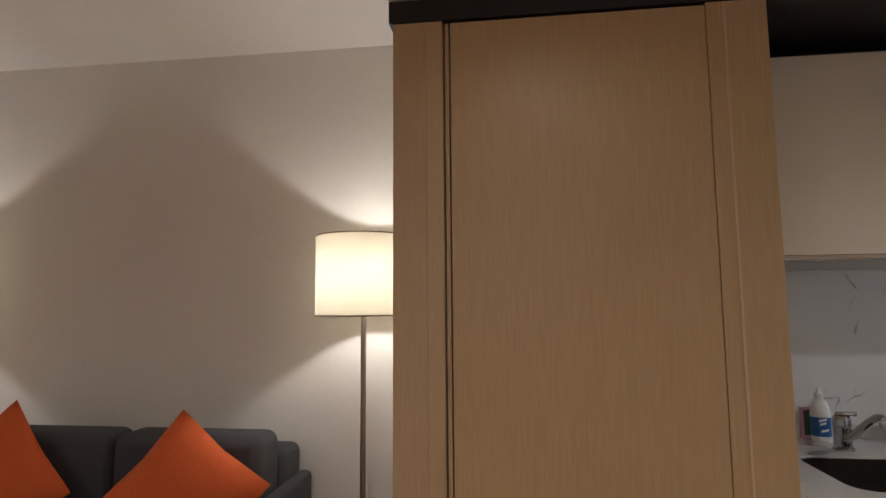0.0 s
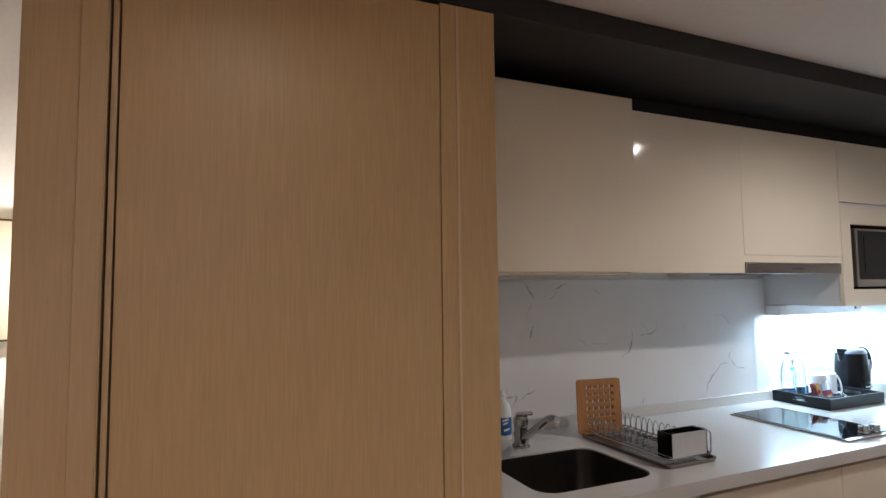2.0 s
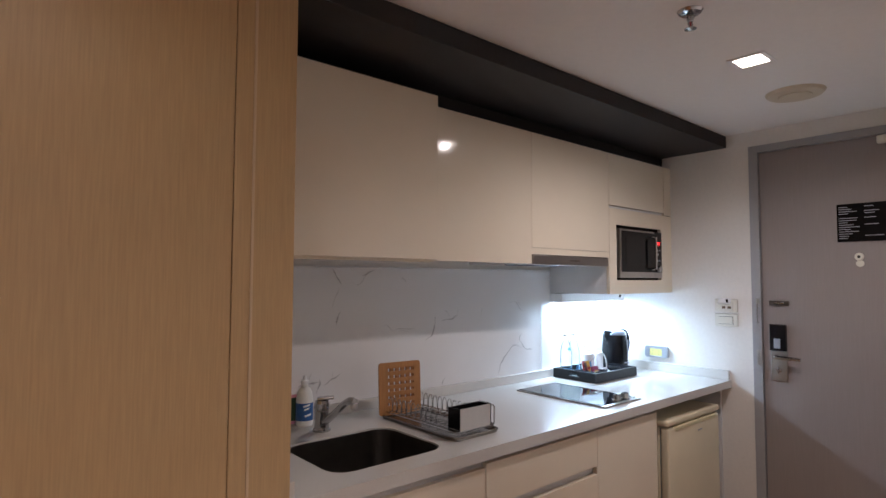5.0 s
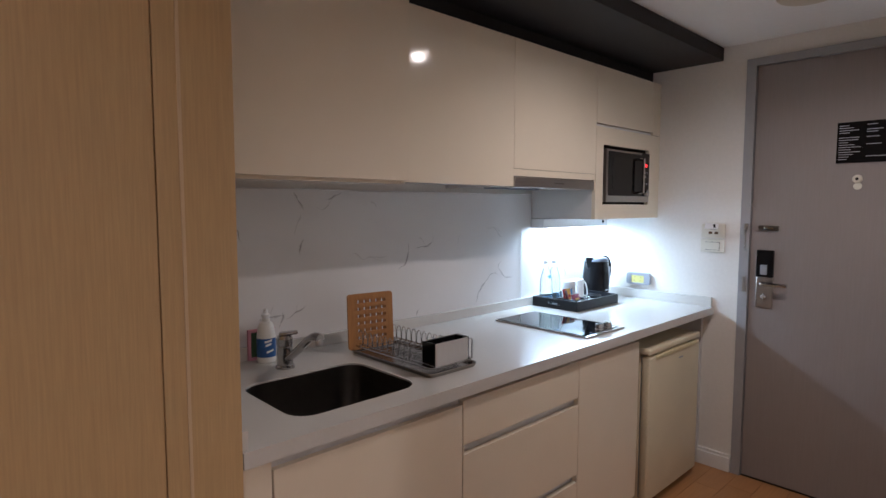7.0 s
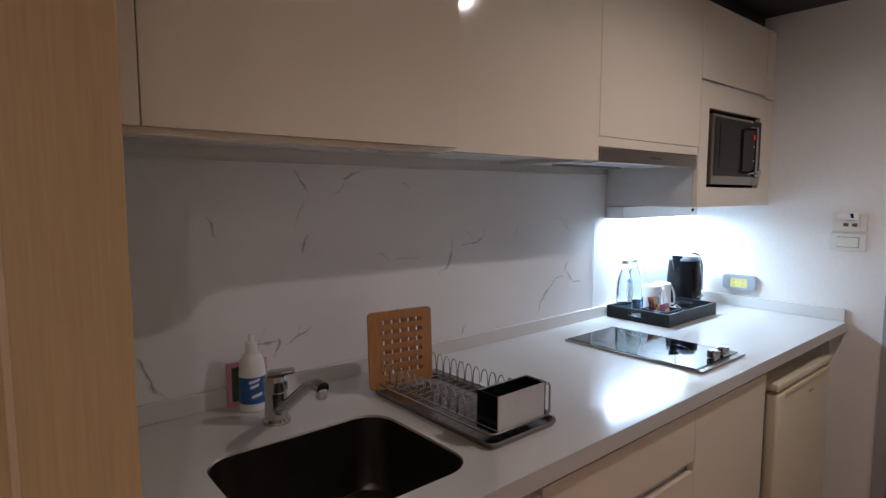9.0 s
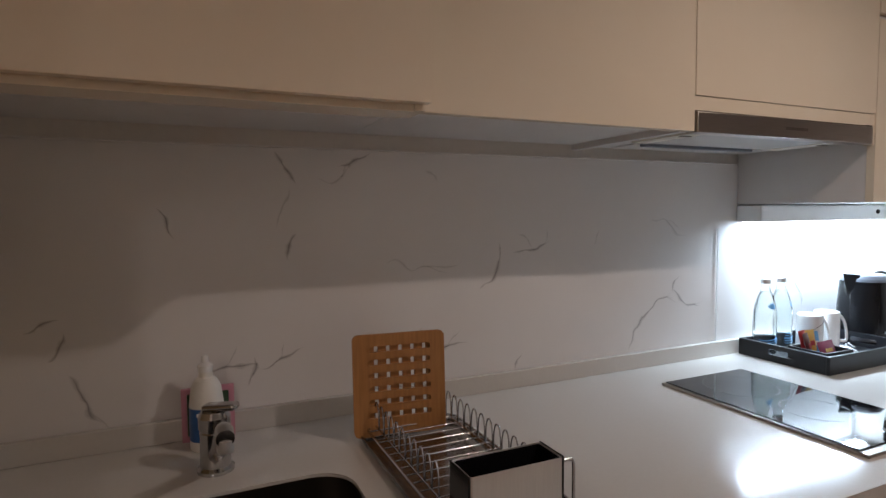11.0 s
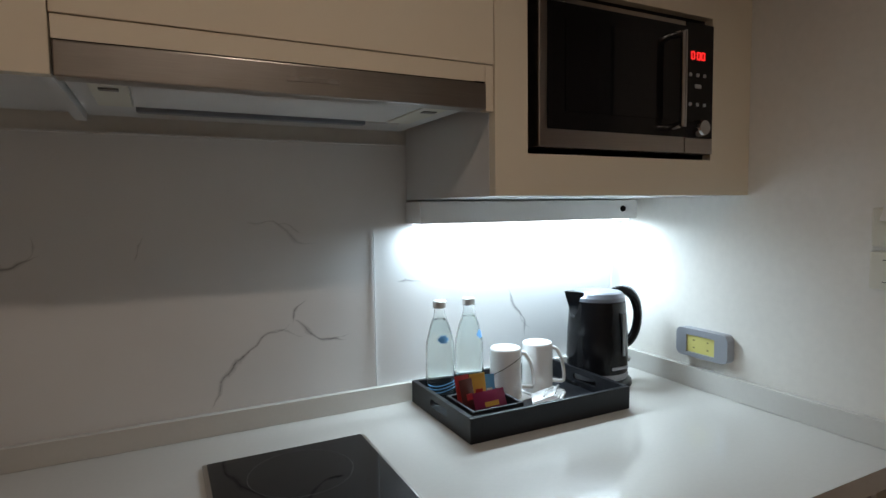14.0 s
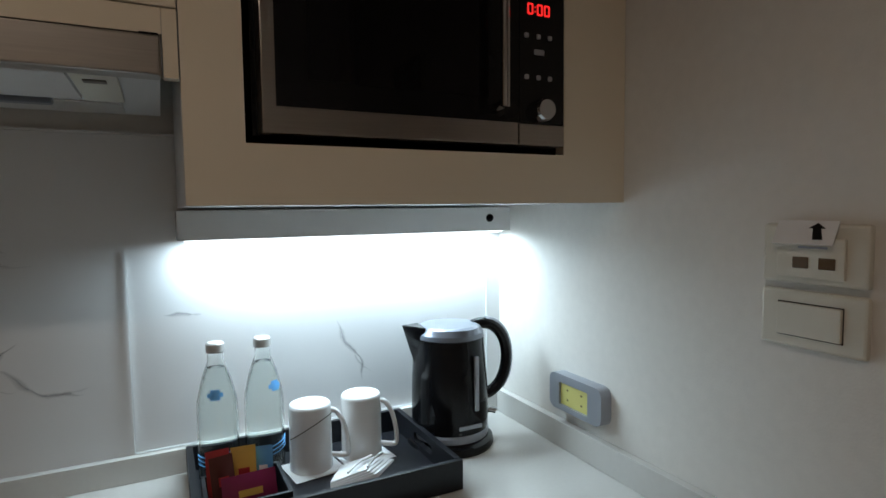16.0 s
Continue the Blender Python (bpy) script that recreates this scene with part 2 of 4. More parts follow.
def tube(bm, path, radius, steps=8, closed=False):
    """A round rod along points."""
    pts = [Vector(p) for p in path]
    if len(pts) > 3 and steps >= 10 and not closed:
        radii = list(radius) if isinstance(radius, (list, tuple)) else [radius] * len(pts)
        fine, fine_r = [], []
        for i in range(len(pts) - 1):
            a, b, c, d = pts[max(i - 1, 0)], pts[i], pts[i + 1], pts[min(i + 2, len(pts) - 1)]
            for k in range(5):
                u = k / 5
                fine.append(0.5 * (2 * b + (c - a) * u + (2 * a - 5 * b + 4 * c - d) * u * u + (3 * b - a - 3 * c + d) * u ** 3))
                fine_r.append(radii[i] * (1 - u) + radii[i + 1] * u)
        pts, radius = fine + [pts[-1]], fine_r + [radii[-1]]
    rings, side = [], None
    for i, p in enumerate(pts):
        a = pts[i - 1] if i or closed else p
        b = pts[(i + 1) % len(pts)] if i + 1 < len(pts) or closed else p
        d = (b - a).normalized()
        side = d.orthogonal() if side is None else (side - side.dot(d) * d)
        side.normalize()
        up = d.cross(side)
        r = radius[i] if isinstance(radius, (list, tuple)) else radius
        rings.append([bm.verts.new(p + r * (math.cos(2 * math.pi * k / steps) * side + math.sin(2 * math.pi * k / steps) * up)) for k in range(steps)])
    for a, b in zip(rings, rings[1:] + (rings[:1] if closed else [])):
        for k in range(steps):
            bm.faces.new((a[k], a[(k + 1) % steps], b[(k + 1) % steps], b[k]))
    if not closed:
        bm.faces.new(rings[0][::-1])
        bm.faces.new(rings[-1])
    for f in bm.faces:
        f.smooth = True
    bmesh.ops.recalc_face_normals(bm, faces=bm.faces)
    return bm


def rounded(x0, x1, y0, y1, r, steps=6):
    pts = []
    for cx, cy, a in ((x1 - r, y1 - r, 0), (x0 + r, y1 - r, 90), (x0 + r, y0 + r, 180), (x1 - r, y0 + r, 270)):
        pts += [(cx + r * math.cos(radians(a + 90 * k / steps)), cy + r * math.sin(radians(a + 90 * k / steps))) for k in range(steps + 1)]
    return pts


def slab(outline, holes, z0, z1, matrix=None):
    """A plate with holes, extruded from z0 to z1."""
    bm = bmesh.new()
    edges = []
    for loop in [outline, *holes]:
        vs = [bm.verts.new((x, y, z0)) for x, y in loop]
        edges += [bm.edges.new((vs[k], vs[(k + 1) % len(vs)])) for k in range(len(vs))]
    bmesh.ops.triangle_fill(bm, use_beauty=True, use_dissolve=False, edges=edges)
    out = bmesh.ops.extrude_face_region(bm, geom=list(bm.faces))
    bmesh.ops.translate(bm, vec=(0, 0, z1 - z0), verts=[v for v in out["geom"] if isinstance(v, bmesh.types.BMVert)])
    bmesh.ops.recalc_face_normals(bm, faces=bm.faces)
    if matrix is not None:
        bmesh.ops.transform(bm, matrix=matrix, verts=bm.verts)
    return bm


def loft(loops):
    """Skin between equal loops of points, with the last one filled."""
    bm = bmesh.new()
    rings = [[bm.verts.new(p) for p in loop] for loop in loops]
    for a, b in zip(rings, rings[1:]):
        for k in range(len(a)):
            bm.faces.new((a[k], a[(k + 1) % len(a)], b[(k + 1) % len(a)], b[k]))
    bm.faces.new(rings[-1])
    bmesh.ops.recalc_face_normals(bm, faces=bm.faces)
    return bm


def mesh(name, bm, mat, smooth=True):
    me = bpy.data.meshes.new(name)
    round_body = any(f.smooth for f in bm.faces)
    bm.to_mesh(me)
    bm.free()
    me.materials.append(mat)
    if smooth:
        for p in me.polygons:
            p.use_smooth = True
        me.set_sharp_from_angle(angle=radians(75 if round_body else 20))
    return me


def part(name, bm, mat, parent, label=""):
    ob = new(name, mesh(name, bm, mat))
    ob.parent = parent
    return tagged(ob, label)


def thing(name, label, category, group="", bm=None, mat=None):
    """A top-level thing: an Empty for parts, or one mesh."""
    return tagged(new(name, mesh(name, bm, mat) if bm else None), label, category, group)


def structure(name, bm, mat, label):
    return tagged(new(name, mesh(name, bm, mat)), label, name.split("_")[0], kind="structure")


YZ = Matrix(((0, 0, 1, 0), (1, 0, 0, 0), (0, 1, 0, 0), (0, 0, 0, 1)))   # plate in (y, z), thick along x
XZ = Matrix(((1, 0, 0, 0), (0, 0, -1, 0), (0, 1, 0, 0), (0, 0, 0, 1)))  # plate in (x, z), thick along -y

# ---- structure ----
X0, Y0, YL = -4.2, -3.4, 0.28   # far living-room wall, wall behind, living-room window wall side
structure("floor", B(X0 - 0.1, END + 0.1, Y0 - 0.1, YL + 0.12, -0.1, FLOOR - 0.012), DARK_GAP, "subfloor beneath orange-brown laminate planks")
structure("wall_north_kitchen", B(-0.28, END + 0.12, 0.0, 0.12, 0, 2.7), WALL, "painted wall behind the kitchenette")
structure("wall_north_living", B(X0, -0.28, YL, YL + 0.12, 0, 2.7), WALL, "plain off-white wall behind the sofa")
structure("wall_return", B(-0.28, -0.16, 0.12, YL + 0.12, 0, 2.7), WALL, "short return of the off-white wall")
structure("wall_west", B(X0 - 0.12, X0, Y0, YL + 0.12, 0, 2.7), WALL, "plain off-white end wall")
structure("wall_south", B(X0 - 0.12, END + 0.12, Y0 - 0.12, Y0, 0, 2.7), WALL, "plain off-white wall facing the kitchenette")
DY0, DY1, DTOP = -1.765, -0.868, 2.103
# unseen wall, added to throw light back at the cabinets and marble
structure("wall_bathroom", B(0.45, END + 0.12, -2.05, -1.95, 0, CEIL - 0.001), WALL, "unseen off-white wall added to bounce light onto the kitchenette")
structure("wall_east", slab([(Y0, 0.0), (DY0 - 0.045, 0.0), (DY0 - 0.045, DTOP + 0.037), (DY1 + 0.045, DTOP + 0.037), (DY1 + 0.045, 0.0), (0.0, 0.0), (0.0, 2.7), (Y0, 2.7)], [], END, END + 0.12, YZ), WALL, "white entrance wall with a door opening")
structure("ceiling_kitchen", B(-0.284, END, Y0, 0, CEIL, CEIL + 0.1), CEILING, "lowered off-white kitchen ceiling")
structure("ceiling_living", B(X0, -0.284, Y0, YL, CEIL_LIVING, CEIL_LIVING + 0.1), CEILING, "plain off-white living-room ceiling")
structure("wall_drop", B(-0.284, -0.2, Y0, 0, CEIL + 0.1, 2.7), CEILING, "face of the lowered ceiling")
bulk = structure("trim_bulkhead", B(-0.284, END - 0.002, -0.71, -0.002, 2.155, CEIL - 0.002, bevel=0.002), BLACK, "matt black bulkhead above the cabinets")
structure("trim_cabinet_top", B(0.71, END - 0.002, -0.34, -0.002, 2.089, 2.153), BLACK, "black filler above the wall cabinets")
structure("baseboard", box(B(END - 0.014, END, -0.822, -0.655, FLOOR, 0.14, bevel=0.003), END - 0.02, END, -0.822, -0.655, FLOOR, 0.125, bevel=0.003), SILL, "white skirting board beside the door")
structure("baseboard_living", B(X0, -0.28, YL - 0.014, YL, FLOOR, 0.14, bevel=0.003), SILL, "white skirting board behind the sofa")

back = structure("wall_backsplash", B(0.712, END, -0.008, 0, 0.86, 1.482), MARBLE, "polished white marble backsplash with grey veins")


part("top_bead", B(0.712, END, -0.0095, -0.0002, 1.4825, 1.4865, bevel=0.0008), SILL, back, "thin white bead closing the tile edge")


def vein(x, z, angle, length, seed, wide=0.006, faint=False, forks=1):
    """A soft vein that wanders from (x, z) at an angle, with a pale halo at its sides, thin ends and side branches."""
    rnd = random.Random(seed)
    bm = bmesh.new()
    fade = bm.verts.layers.float.new("fade")
    n = max(8, int(length / 0.008))
    deep = -0.0084 - rnd.uniform(0, 0.0008)
    px, pz, a, bend = x, z, angle, 0.0
    rows, spots = [], []
    wide *= 0.9
    for k in range(n + 1):
        f = k / n
        swell = 0.65 + 0.35 * math.sin(seed + 9 * f) + 0.25 * math.sin(2.3 * seed + 21 * f)
        w = wide * (0.2 + math.sin(math.pi * min(1, f * 1.08)) ** 0.5 * swell) * rnd.uniform(0.8, 1.1)
        nx, nz = -math.sin(radians(a)), math.cos(radians(a))
        row = []
        for q, depth in ((-1, 0), (-0.25, 0.45), (0, 1), (0.16, 0.6), (0.8, 0)):
            v = bm.verts.new((px + q * w * nx, deep - 0.0003 * f, pz + q * w * nz))
            v[fade] = depth * (0.42 if faint else 0.85) * (0.3 + 0.7 * math.sin(math.pi * min(1, f * 1.02)) ** 0.6)
            row.append(v)
        rows.append(row)
        spots.append((px, pz, a))
        bend = bend * 0.4 + rnd.uniform(-21, 21)
        a += (angle - a) * 0.22 + bend
        px += length / n * math.cos(radians(a))
        pz += length / n * math.sin(radians(a))
    for p, q in zip(rows, rows[1:]):
        for j in range(4):
            bm.faces.new((p[j], q[j], q[j + 1], p[j + 1]))
    part("vein", bm, VEIN, back)
    if length > 0.09 and forks:
        for k in range(1):
            bx, bz, ba = spots[int(n * rnd.uniform(0.25, 0.9))]
            vein(bx, bz, ba + rnd.choice((-1, 1)) * rnd.uniform(12, 32), length * rnd.uniform(0.25, 0.5), seed + 100 * (k + 1), wide * 0.55, True, 0)


vein(1.222, 1.475, -70, 0.08, 1, 0.009)
vein(1.25, 1.40, -80, 0.09, 31, 0.006, True)
vein(1.262, 1.303, -118, 0.06, 2, 0.010)
vein(1.70, 1.157, 42, 0.13, 3, 0.009)
vein(1.797, 1.242, 8, 0.115, 21, 0.007)
vein(1.81, 1.29, -40, 0.06, 25, 0.005, True)
vein(1.355, 1.446, 25, 0.08, 4, 0.008)
vein(1.31, 1.42, 6, 0.1, 22, 0.005, True)
vein(2.172, 0.952, 46, 0.235, 5, 0.009)
vein(2.338, 1.113, -20, 0.13, 6, 0.008)
vein(2.335, 1.105, 62, 0.06, 23, 0.006)
vein(1.461, 1.231, 16, 0.21, 7, 0.006, True)
vein(2.25, 1.318, 17, 0.16, 8, 0.007, True)
vein(1.46, 1.013, 4, 0.09, 9, 0.006, True)
vein(1.539, 1.02, -22, 0.13, 10, 0.008)
vein(1.545, 1.075, -95, 0.05, 26, 0.006)
vein(1.801, 0.944, 64, 0.045, 11, 0.006)
vein(0.78, 1.135, -8, 0.06, 34, 0.007)
vein(0.84, 1.13, -95, 0.06, 12, 0.008)
vein(0.845, 1.05, -56, 0.11, 13, 0.010)
vein(1.08, 1.026, 12, 0.1, 14, 0.008)
vein(1.172, 1.047, -110, 0.06, 36, 0.008)
vein(1.182, 1.022, -20, 0.1, 15, 0.006)
vein(1.0, 1.358, -42, 0.07, 16, 0.006)
vein(2.57, 1.178, -28, 0.06, 17, 0.006)
vein(2.873, 1.138, -62, 0.14, 18, 0.008)
vein(1.56, 1.44, -8, 0.04, 19, 0.008, True)
vein(2.05, 1.25, 60, 0.05, 20, 0.004, True)
# ---- entrance door ----
door = tagged(new("door_1"), "closed grey-brown entrance door in a grey frame", "door", kind="structure")
part("door_frame", slab([(DY1, FLOOR), (DY1 + 0.044, FLOOR), (DY1 + 0.044, DTOP + 0.036), (DY0 - 0.044, DTOP + 0.036), (DY0 - 0.044, FLOOR), (DY0, FLOOR), (DY0, DTOP), (DY1, DTOP)], [], END - 0.012, END + 0.1, YZ), DOOR_FRAME, door, "grey painted door frame")
part("door_leaf", B(END + 0.004, END + 0.05, DY0 + 0.003, DY1 - 0.003, FLOOR + 0.006, DTOP - 0.003, bevel=0.002), DOOR, door)
LX = END + 0.004
lock = part("lock_plate", B(LX - 0.022, LX, -0.98, -0.905, 1.08, 1.212, bevel=0.004), BLACK_PLASTIC, door, "black electronic card lock")
part("card_slot", B(LX - 0.025, LX - 0.02, -0.955, -0.925, 1.092, 1.14, bevel=0.002), GREY_PLASTIC, lock)
hp = part("handle_plate", B(LX - 0.01, LX, -0.98, -0.905, 0.928, 1.078, bevel=0.003), STEEL, door, "brushed steel handle plate")
bm = tube(bmesh.new(), [(LX - 0.008, -0.935, 1.05), (LX - 0.045, -0.937, 1.05), (LX - 0.052, -0.95, 1.05), (LX - 0.052, -1.05, 1.048)], 0.009, 12)
part("lever", bm, CHROME, hp, "chrome lever handle")
part("turn_knob", box(B(LX - 0.02, LX - 0.01, -0.955, -0.93, 0.975, 0.99, bevel=0.003), LX - 0.024, LX - 0.018, -0.946, -0.939, 0.965, 1.0, bevel=0.002), CHROME, hp)
guard = part("door_guard", B(LX - 0.014, LX, -0.995, -0.905, 1.308, 1.332, bevel=0.003), SINK, door, "steel swing-bar guard")
part("guard_bar", B(LX - 0.02, LX - 0.014, -0.975, -0.93, 1.315, 1.325, bevel=0.002), CHROME, guard)
bm = B(END - 0.02, END - 0.012, -0.861, -0.845, 1.31, 1.34, bevel=0.002)
chain = part("chain_plate", bm, STEEL, door)
bm = bmesh.new()
for k in range(9):
    r = 0.006
    c = Vector((END - 0.018, -0.852, 1.305 - 0.011 * k))
    tube(bm, [c + Vector((0.003 * math.cos(a) * (k % 2), 0.004 * math.cos(a) * (1 - k % 2), r * math.sin(a))) for a in [2 * math.pi * j / 8 for j in range(8)]], 0.0012, 5, closed=True)
part("chain", bm, CHROME, chain)
part("strike_plate", B(END - 0.0145, END - 0.011, -0.862, -0.843, 1.0, 1.075, bevel=0.001), STEEL, door)
closer = part("door_closer", B(END - 0.03, END + 0.004, -1.745, -1.125, 2.098, 2.135, bevel=0.004), DOOR_FRAME, door, "grey door-closer rail")
part("closer_arm", B(END - 0.045, END - 0.012, -1.46, -1.378, 2.055, 2.09, bevel=0.004), WHITE_PLASTIC, closer)
hook = part("viewer", lathe([(0, 0.0), (0.016, 0.0), (0.019, 0.004), (0.016, 0.012), (0.008, 0.013), (0, 0.012)], 24), WHITE_PLASTIC, door, "white door viewer cover")
hook.matrix_basis = pose(LX, -1.29, 1.545, 0, -90, 0)
part("viewer_lens", lathe([(0, 0.0145), (0.006, 0.0145), (0.0065, 0.013)], 16), BLACK_PLASTIC, hook, "small dark lens")
flap = part("viewer_flap", lathe([(0, 0.005), (0.014, 0.005), (0.016, 0.003), (0.016, 0.0)], 24), WHITE_PLASTIC, door, "white flap swung down below the viewer")
flap.matrix_basis = pose(LX, -1.292, 1.514, 0, -90, 0)

notice = thing("safety_notice", "black printed evacuation notice fixed to the door", "sign")
part("notice_board", B(LX - 0.005, LX - 0.001, -1.405, -1.207, 1.616, 1.795, bevel=0.001), BLACK_PLASTIC, notice)
bm = bmesh.new()
rnd = random.Random(4)
for k in range(15):
    for y0, wide in ((-1.215, 0.085), (-1.315, 0.08)):
        if rnd.random() < (0.9 if y0 > -1.3 else 0.4):
            box(bm, LX - 0.0062, LX - 0.0048, y0 - wide * rnd.uniform(0.35, 1), y0, 1.778 - 0.0105 * k, 1.781 - 0.0105 * k)
part("printed_lines", bm, GREY_PLASTIC, notice, "rows of small pale print")

# ---- ceiling fittings ----
# the last fitting is unseen, added to go with the living-room fill
for dx, dy, dz in ((2.21, -1.219, CEIL), (0.15, -1.32, CEIL), (-0.1, -2.9, CEIL), (-2.3, -2.6, CEIL_LIVING)):
    dl = thing("downlight", "small square recessed ceiling downlight, lit warm white; living-room one added as fill", "ceiling light", "ceiling downlights")
    part("trim_ring", slab([(dx - 0.062, dy - 0.062), (dx + 0.062, dy - 0.062), (dx + 0.062, dy + 0.062), (dx - 0.062, dy + 0.062)], [[(dx - 0.047, dy - 0.047), (dx + 0.047, dy - 0.047), (dx + 0.047, dy + 0.047), (dx - 0.047, dy + 0.047)]], dz - 0.005, dz), SILL, dl)
    part("diffuser", B(dx - 0.047, dx + 0.047, dy - 0.047, dy + 0.047, dz - 0.003, dz + 0.001), LAMP_GLOW, dl, "glowing frosted diffuser")
sp = thing("fire_sprinkler", "chrome pendent fire sprinkler in the ceiling", "sprinkler")
sx, sy = 1.684, -1.244
part("escutcheon", lathe([(0.012, -0.012), (0.03, -0.008), (0.036, -0.001), (0.036, 0.0)], 28, (sx, sy, CEIL)), CHROME, sp)
part("sprinkler_body", lathe([(0, -0.03), (0.009, -0.03), (0.012, -0.02), (0.009, -0.012), (0.011, 0)], 16, (sx, sy, CEIL)), CHROME, sp)
bm = bmesh.new()
for s in (-1, 1):
    tube(bm, [(sx + s * 0.01, sy, CEIL - 0.026), (sx + s * 0.013, sy, CEIL - 0.04), (sx, sy, CEIL - 0.054)], 0.0022, 6)
part("yoke", bm, CHROME, sp)
bm = lathe([(0, -0.059), (0.006, -0.058), (0.017, -0.055), (0.017, -0.053), (0, -0.053)], 20, (sx, sy, CEIL))
part("deflector", bm, CHROME, sp)
part("glass_bulb", lathe([(0, -0.052), (0.003, -0.048), (0.003, -0.034), (0, -0.03)], 10, (sx, sy, CEIL)), RED_LABEL, sp)
vent = thing("ceiling_vent", "round cream ceiling vent disc", "vent")
part("vent_plate", lathe([(0, -0.014), (0.075, -0.016), (0.1, -0.012), (0.108, -0.004), (0.11, 0)], 40, (2.72, -1.204, CEIL)), VENT, vent)
part("vent_core", lathe([(0, -0.024), (0.05, -0.024), (0.062, -0.02), (0.062, -0.012)], 36, (2.72, -1.204, CEIL)), VENT, vent)

# ---- wardrobe ----
ward = thing("wardrobe", "tall oak-veneered sliding-door wardrobe beside the kitchenette", "wardrobe")
part("carcass", B(-0.268, 0.706, -0.68, -0.004, FLOOR, 2.15), GROOVE, ward, "dark inner carcass")
part("side_panel", B(-0.272, -0.25, -0.69, -0.002, FLOOR + 0.002, 2.152), OAK, ward)
part("side_panel", B(0.688, 0.711, -0.69, -0.01, FLOOR + 0.002, 2.152), OAK, ward)
part("stile", B(-0.272, -0.132, -0.708, -0.681, FLOOR + 0.003, 2.153, bevel=0.002), OAK_LIGHT, ward)
part("stile_lip", B(-0.178, -0.134, -0.714, -0.7075, FLOOR + 0.003, 2.15, bevel=0.002), OAK_LIGHT, ward)
part("sliding_door", B(-0.112, 0.5595, -0.706, -0.682, FLOOR + 0.012, 2.147, bevel=0.0015), OAK, ward)
part("track_strip", B(-0.1275, -0.1165, -0.7, -0.6805, FLOOR + 0.004, 2.149, bevel=0.001), OAK_LIGHT, ward)
part("end_stile", B(0.5612, 0.711, -0.708, -0.6905, FLOOR + 0.003, 2.153, bevel=0.0015), OAK, ward)
part("edge_bead", B(0.602, 0.609, -0.7105, -0.7075, FLOOR + 0.003, 2.15, bevel=0.001), BEAD, ward)

# ---- wall cabinets ----
FY = -0.388


def wall_cabinet(x0, x1, z0, z1, label, under=0.02, low=(False, False)):
    cab = thing("wall_cabinet", label, "cabinet", "wall cabinets")
    for a, b, drop in ((x0, x0 + 0.018, low[0]), (x1 - 0.018, x1, low[1])):
        part("side_panel", B(a + 0.0005, b - 0.0005, FY + 0.02, -0.01, z0 if drop else z0 + under, z1), CARCASS, cab)
    part("bottom_panel", B(x0 + 0.018, x1 - 0.018, FY + 0.02, -0.01, z0 + under, z0 + under + 0.018), CARCASS, cab)
    part("top_panel", B(x0 + 0.018, x1 - 0.018, FY + 0.02, -0.01, z1 - 0.018, z1), CARCASS, cab)
    return cab


DF = -0.458          # face of the deeper cabinet beside the wardrobe
c1 = wall_cabinet(0.745, 1.386, 1.494, 2.086, "cream gloss wall cabinet standing proud of its neighbours", 0.024)
part("door", B(0.7825, 1.386, DF, DF + 0.02, 1.504, 2.098, bevel=0.0015), GLOSS, c1)
part("side_cheek", slab([(1.496, -DF - 0.024), (2.09, -DF - 0.024), (2.09, -FY - 0.019), (1.496, -FY - 0.019)], [[(1.585, -DF - 0.037), (1.76, -DF - 0.037), (1.76, -DF - 0.026), (1.585, -DF - 0.026)]], 1.368, 1.385, Matrix(((0, 0, 1, 0), (0, -1, 0, 0), (1, 0, 0, 0), (0, 0, 0, 1)))), GLOSS, c1)
# solid dark block in place of the shaded gap, visible through the slot
part("gap_shade_block", B(0.8, 1.36, DF + 0.021, FY + 0.018, 1.53, 2.085), DARK_GAP, c1, "near-black block that stands in for shade behind the door")
part("bottom_rail", B(0.713, 1.367, DF + 0.024, FY + 0.019, 1.494, 1.5165, bevel=0.001), GLOSS, c1)
part("filler", B(0.713, 0.781, DF, DF + 0.02, 1.504, 2.09, bevel=0.001), GLOSS, c1)
c2 = wall_cabinet(1.387, 1.99, 1.504, 2.086, "cream gloss wall cabinet above the dish rack", 0.014, (False, True))
part("door", B(1.387, 1.9895, FY, FY + 0.019, 1.503, 2.087, bevel=0.0015), GLOSS, c2)
c3 = wall_cabinet(1.991, 2.597, 1.578, 2.086, "cream gloss wall cabinet above the extractor", 0.0)
part("door", B(1.9907, 2.597, FY, FY + 0.019, 1.575, 2.087, bevel=0.0015), GLOSS, c3)
part("filler", B(1.9915, 2.5815, FY + 0.003, FY + 0.019, 1.546, 1.5742), GLOSS, c3)
part("end_filler", B(2.582, 2.597, FY + 0.003, FY + 0.019, 1.5, 1.5742), GLOSS, c3)
c4 = thing("microwave_cabinet", "cream gloss cabinet with a niche for the microwave", "cabinet", "wall cabinets")
Z4, MX0, MX1, MZ0, MZ1 = 1.361, 2.664, 3.124, 1.433, 1.72
part("side_panel", B(2.5985, 2.616, FY + 0.02, -0.01, Z4, 2.086), CARCASS, c4)
part("side_panel", B(END - 0.02, END - 0.001, FY + 0.02, -0.01, Z4, 2.086), CARCASS, c4)
part("bottom_panel", B(2.6165, END - 0.021, FY + 0.02, -0.01, Z4, Z4 + 0.018), CARCASS, c4)
part("face_frame", slab([(2.5985, Z4), (END - 0.001, Z4), (END - 0.001, 1.803), (2.5985, 1.803)], [[(MX0, MZ0), (MX1, MZ0), (MX1, MZ1), (MX0, MZ1)]], -FY - 0.019, -FY, XZ), GLOSS, c4)
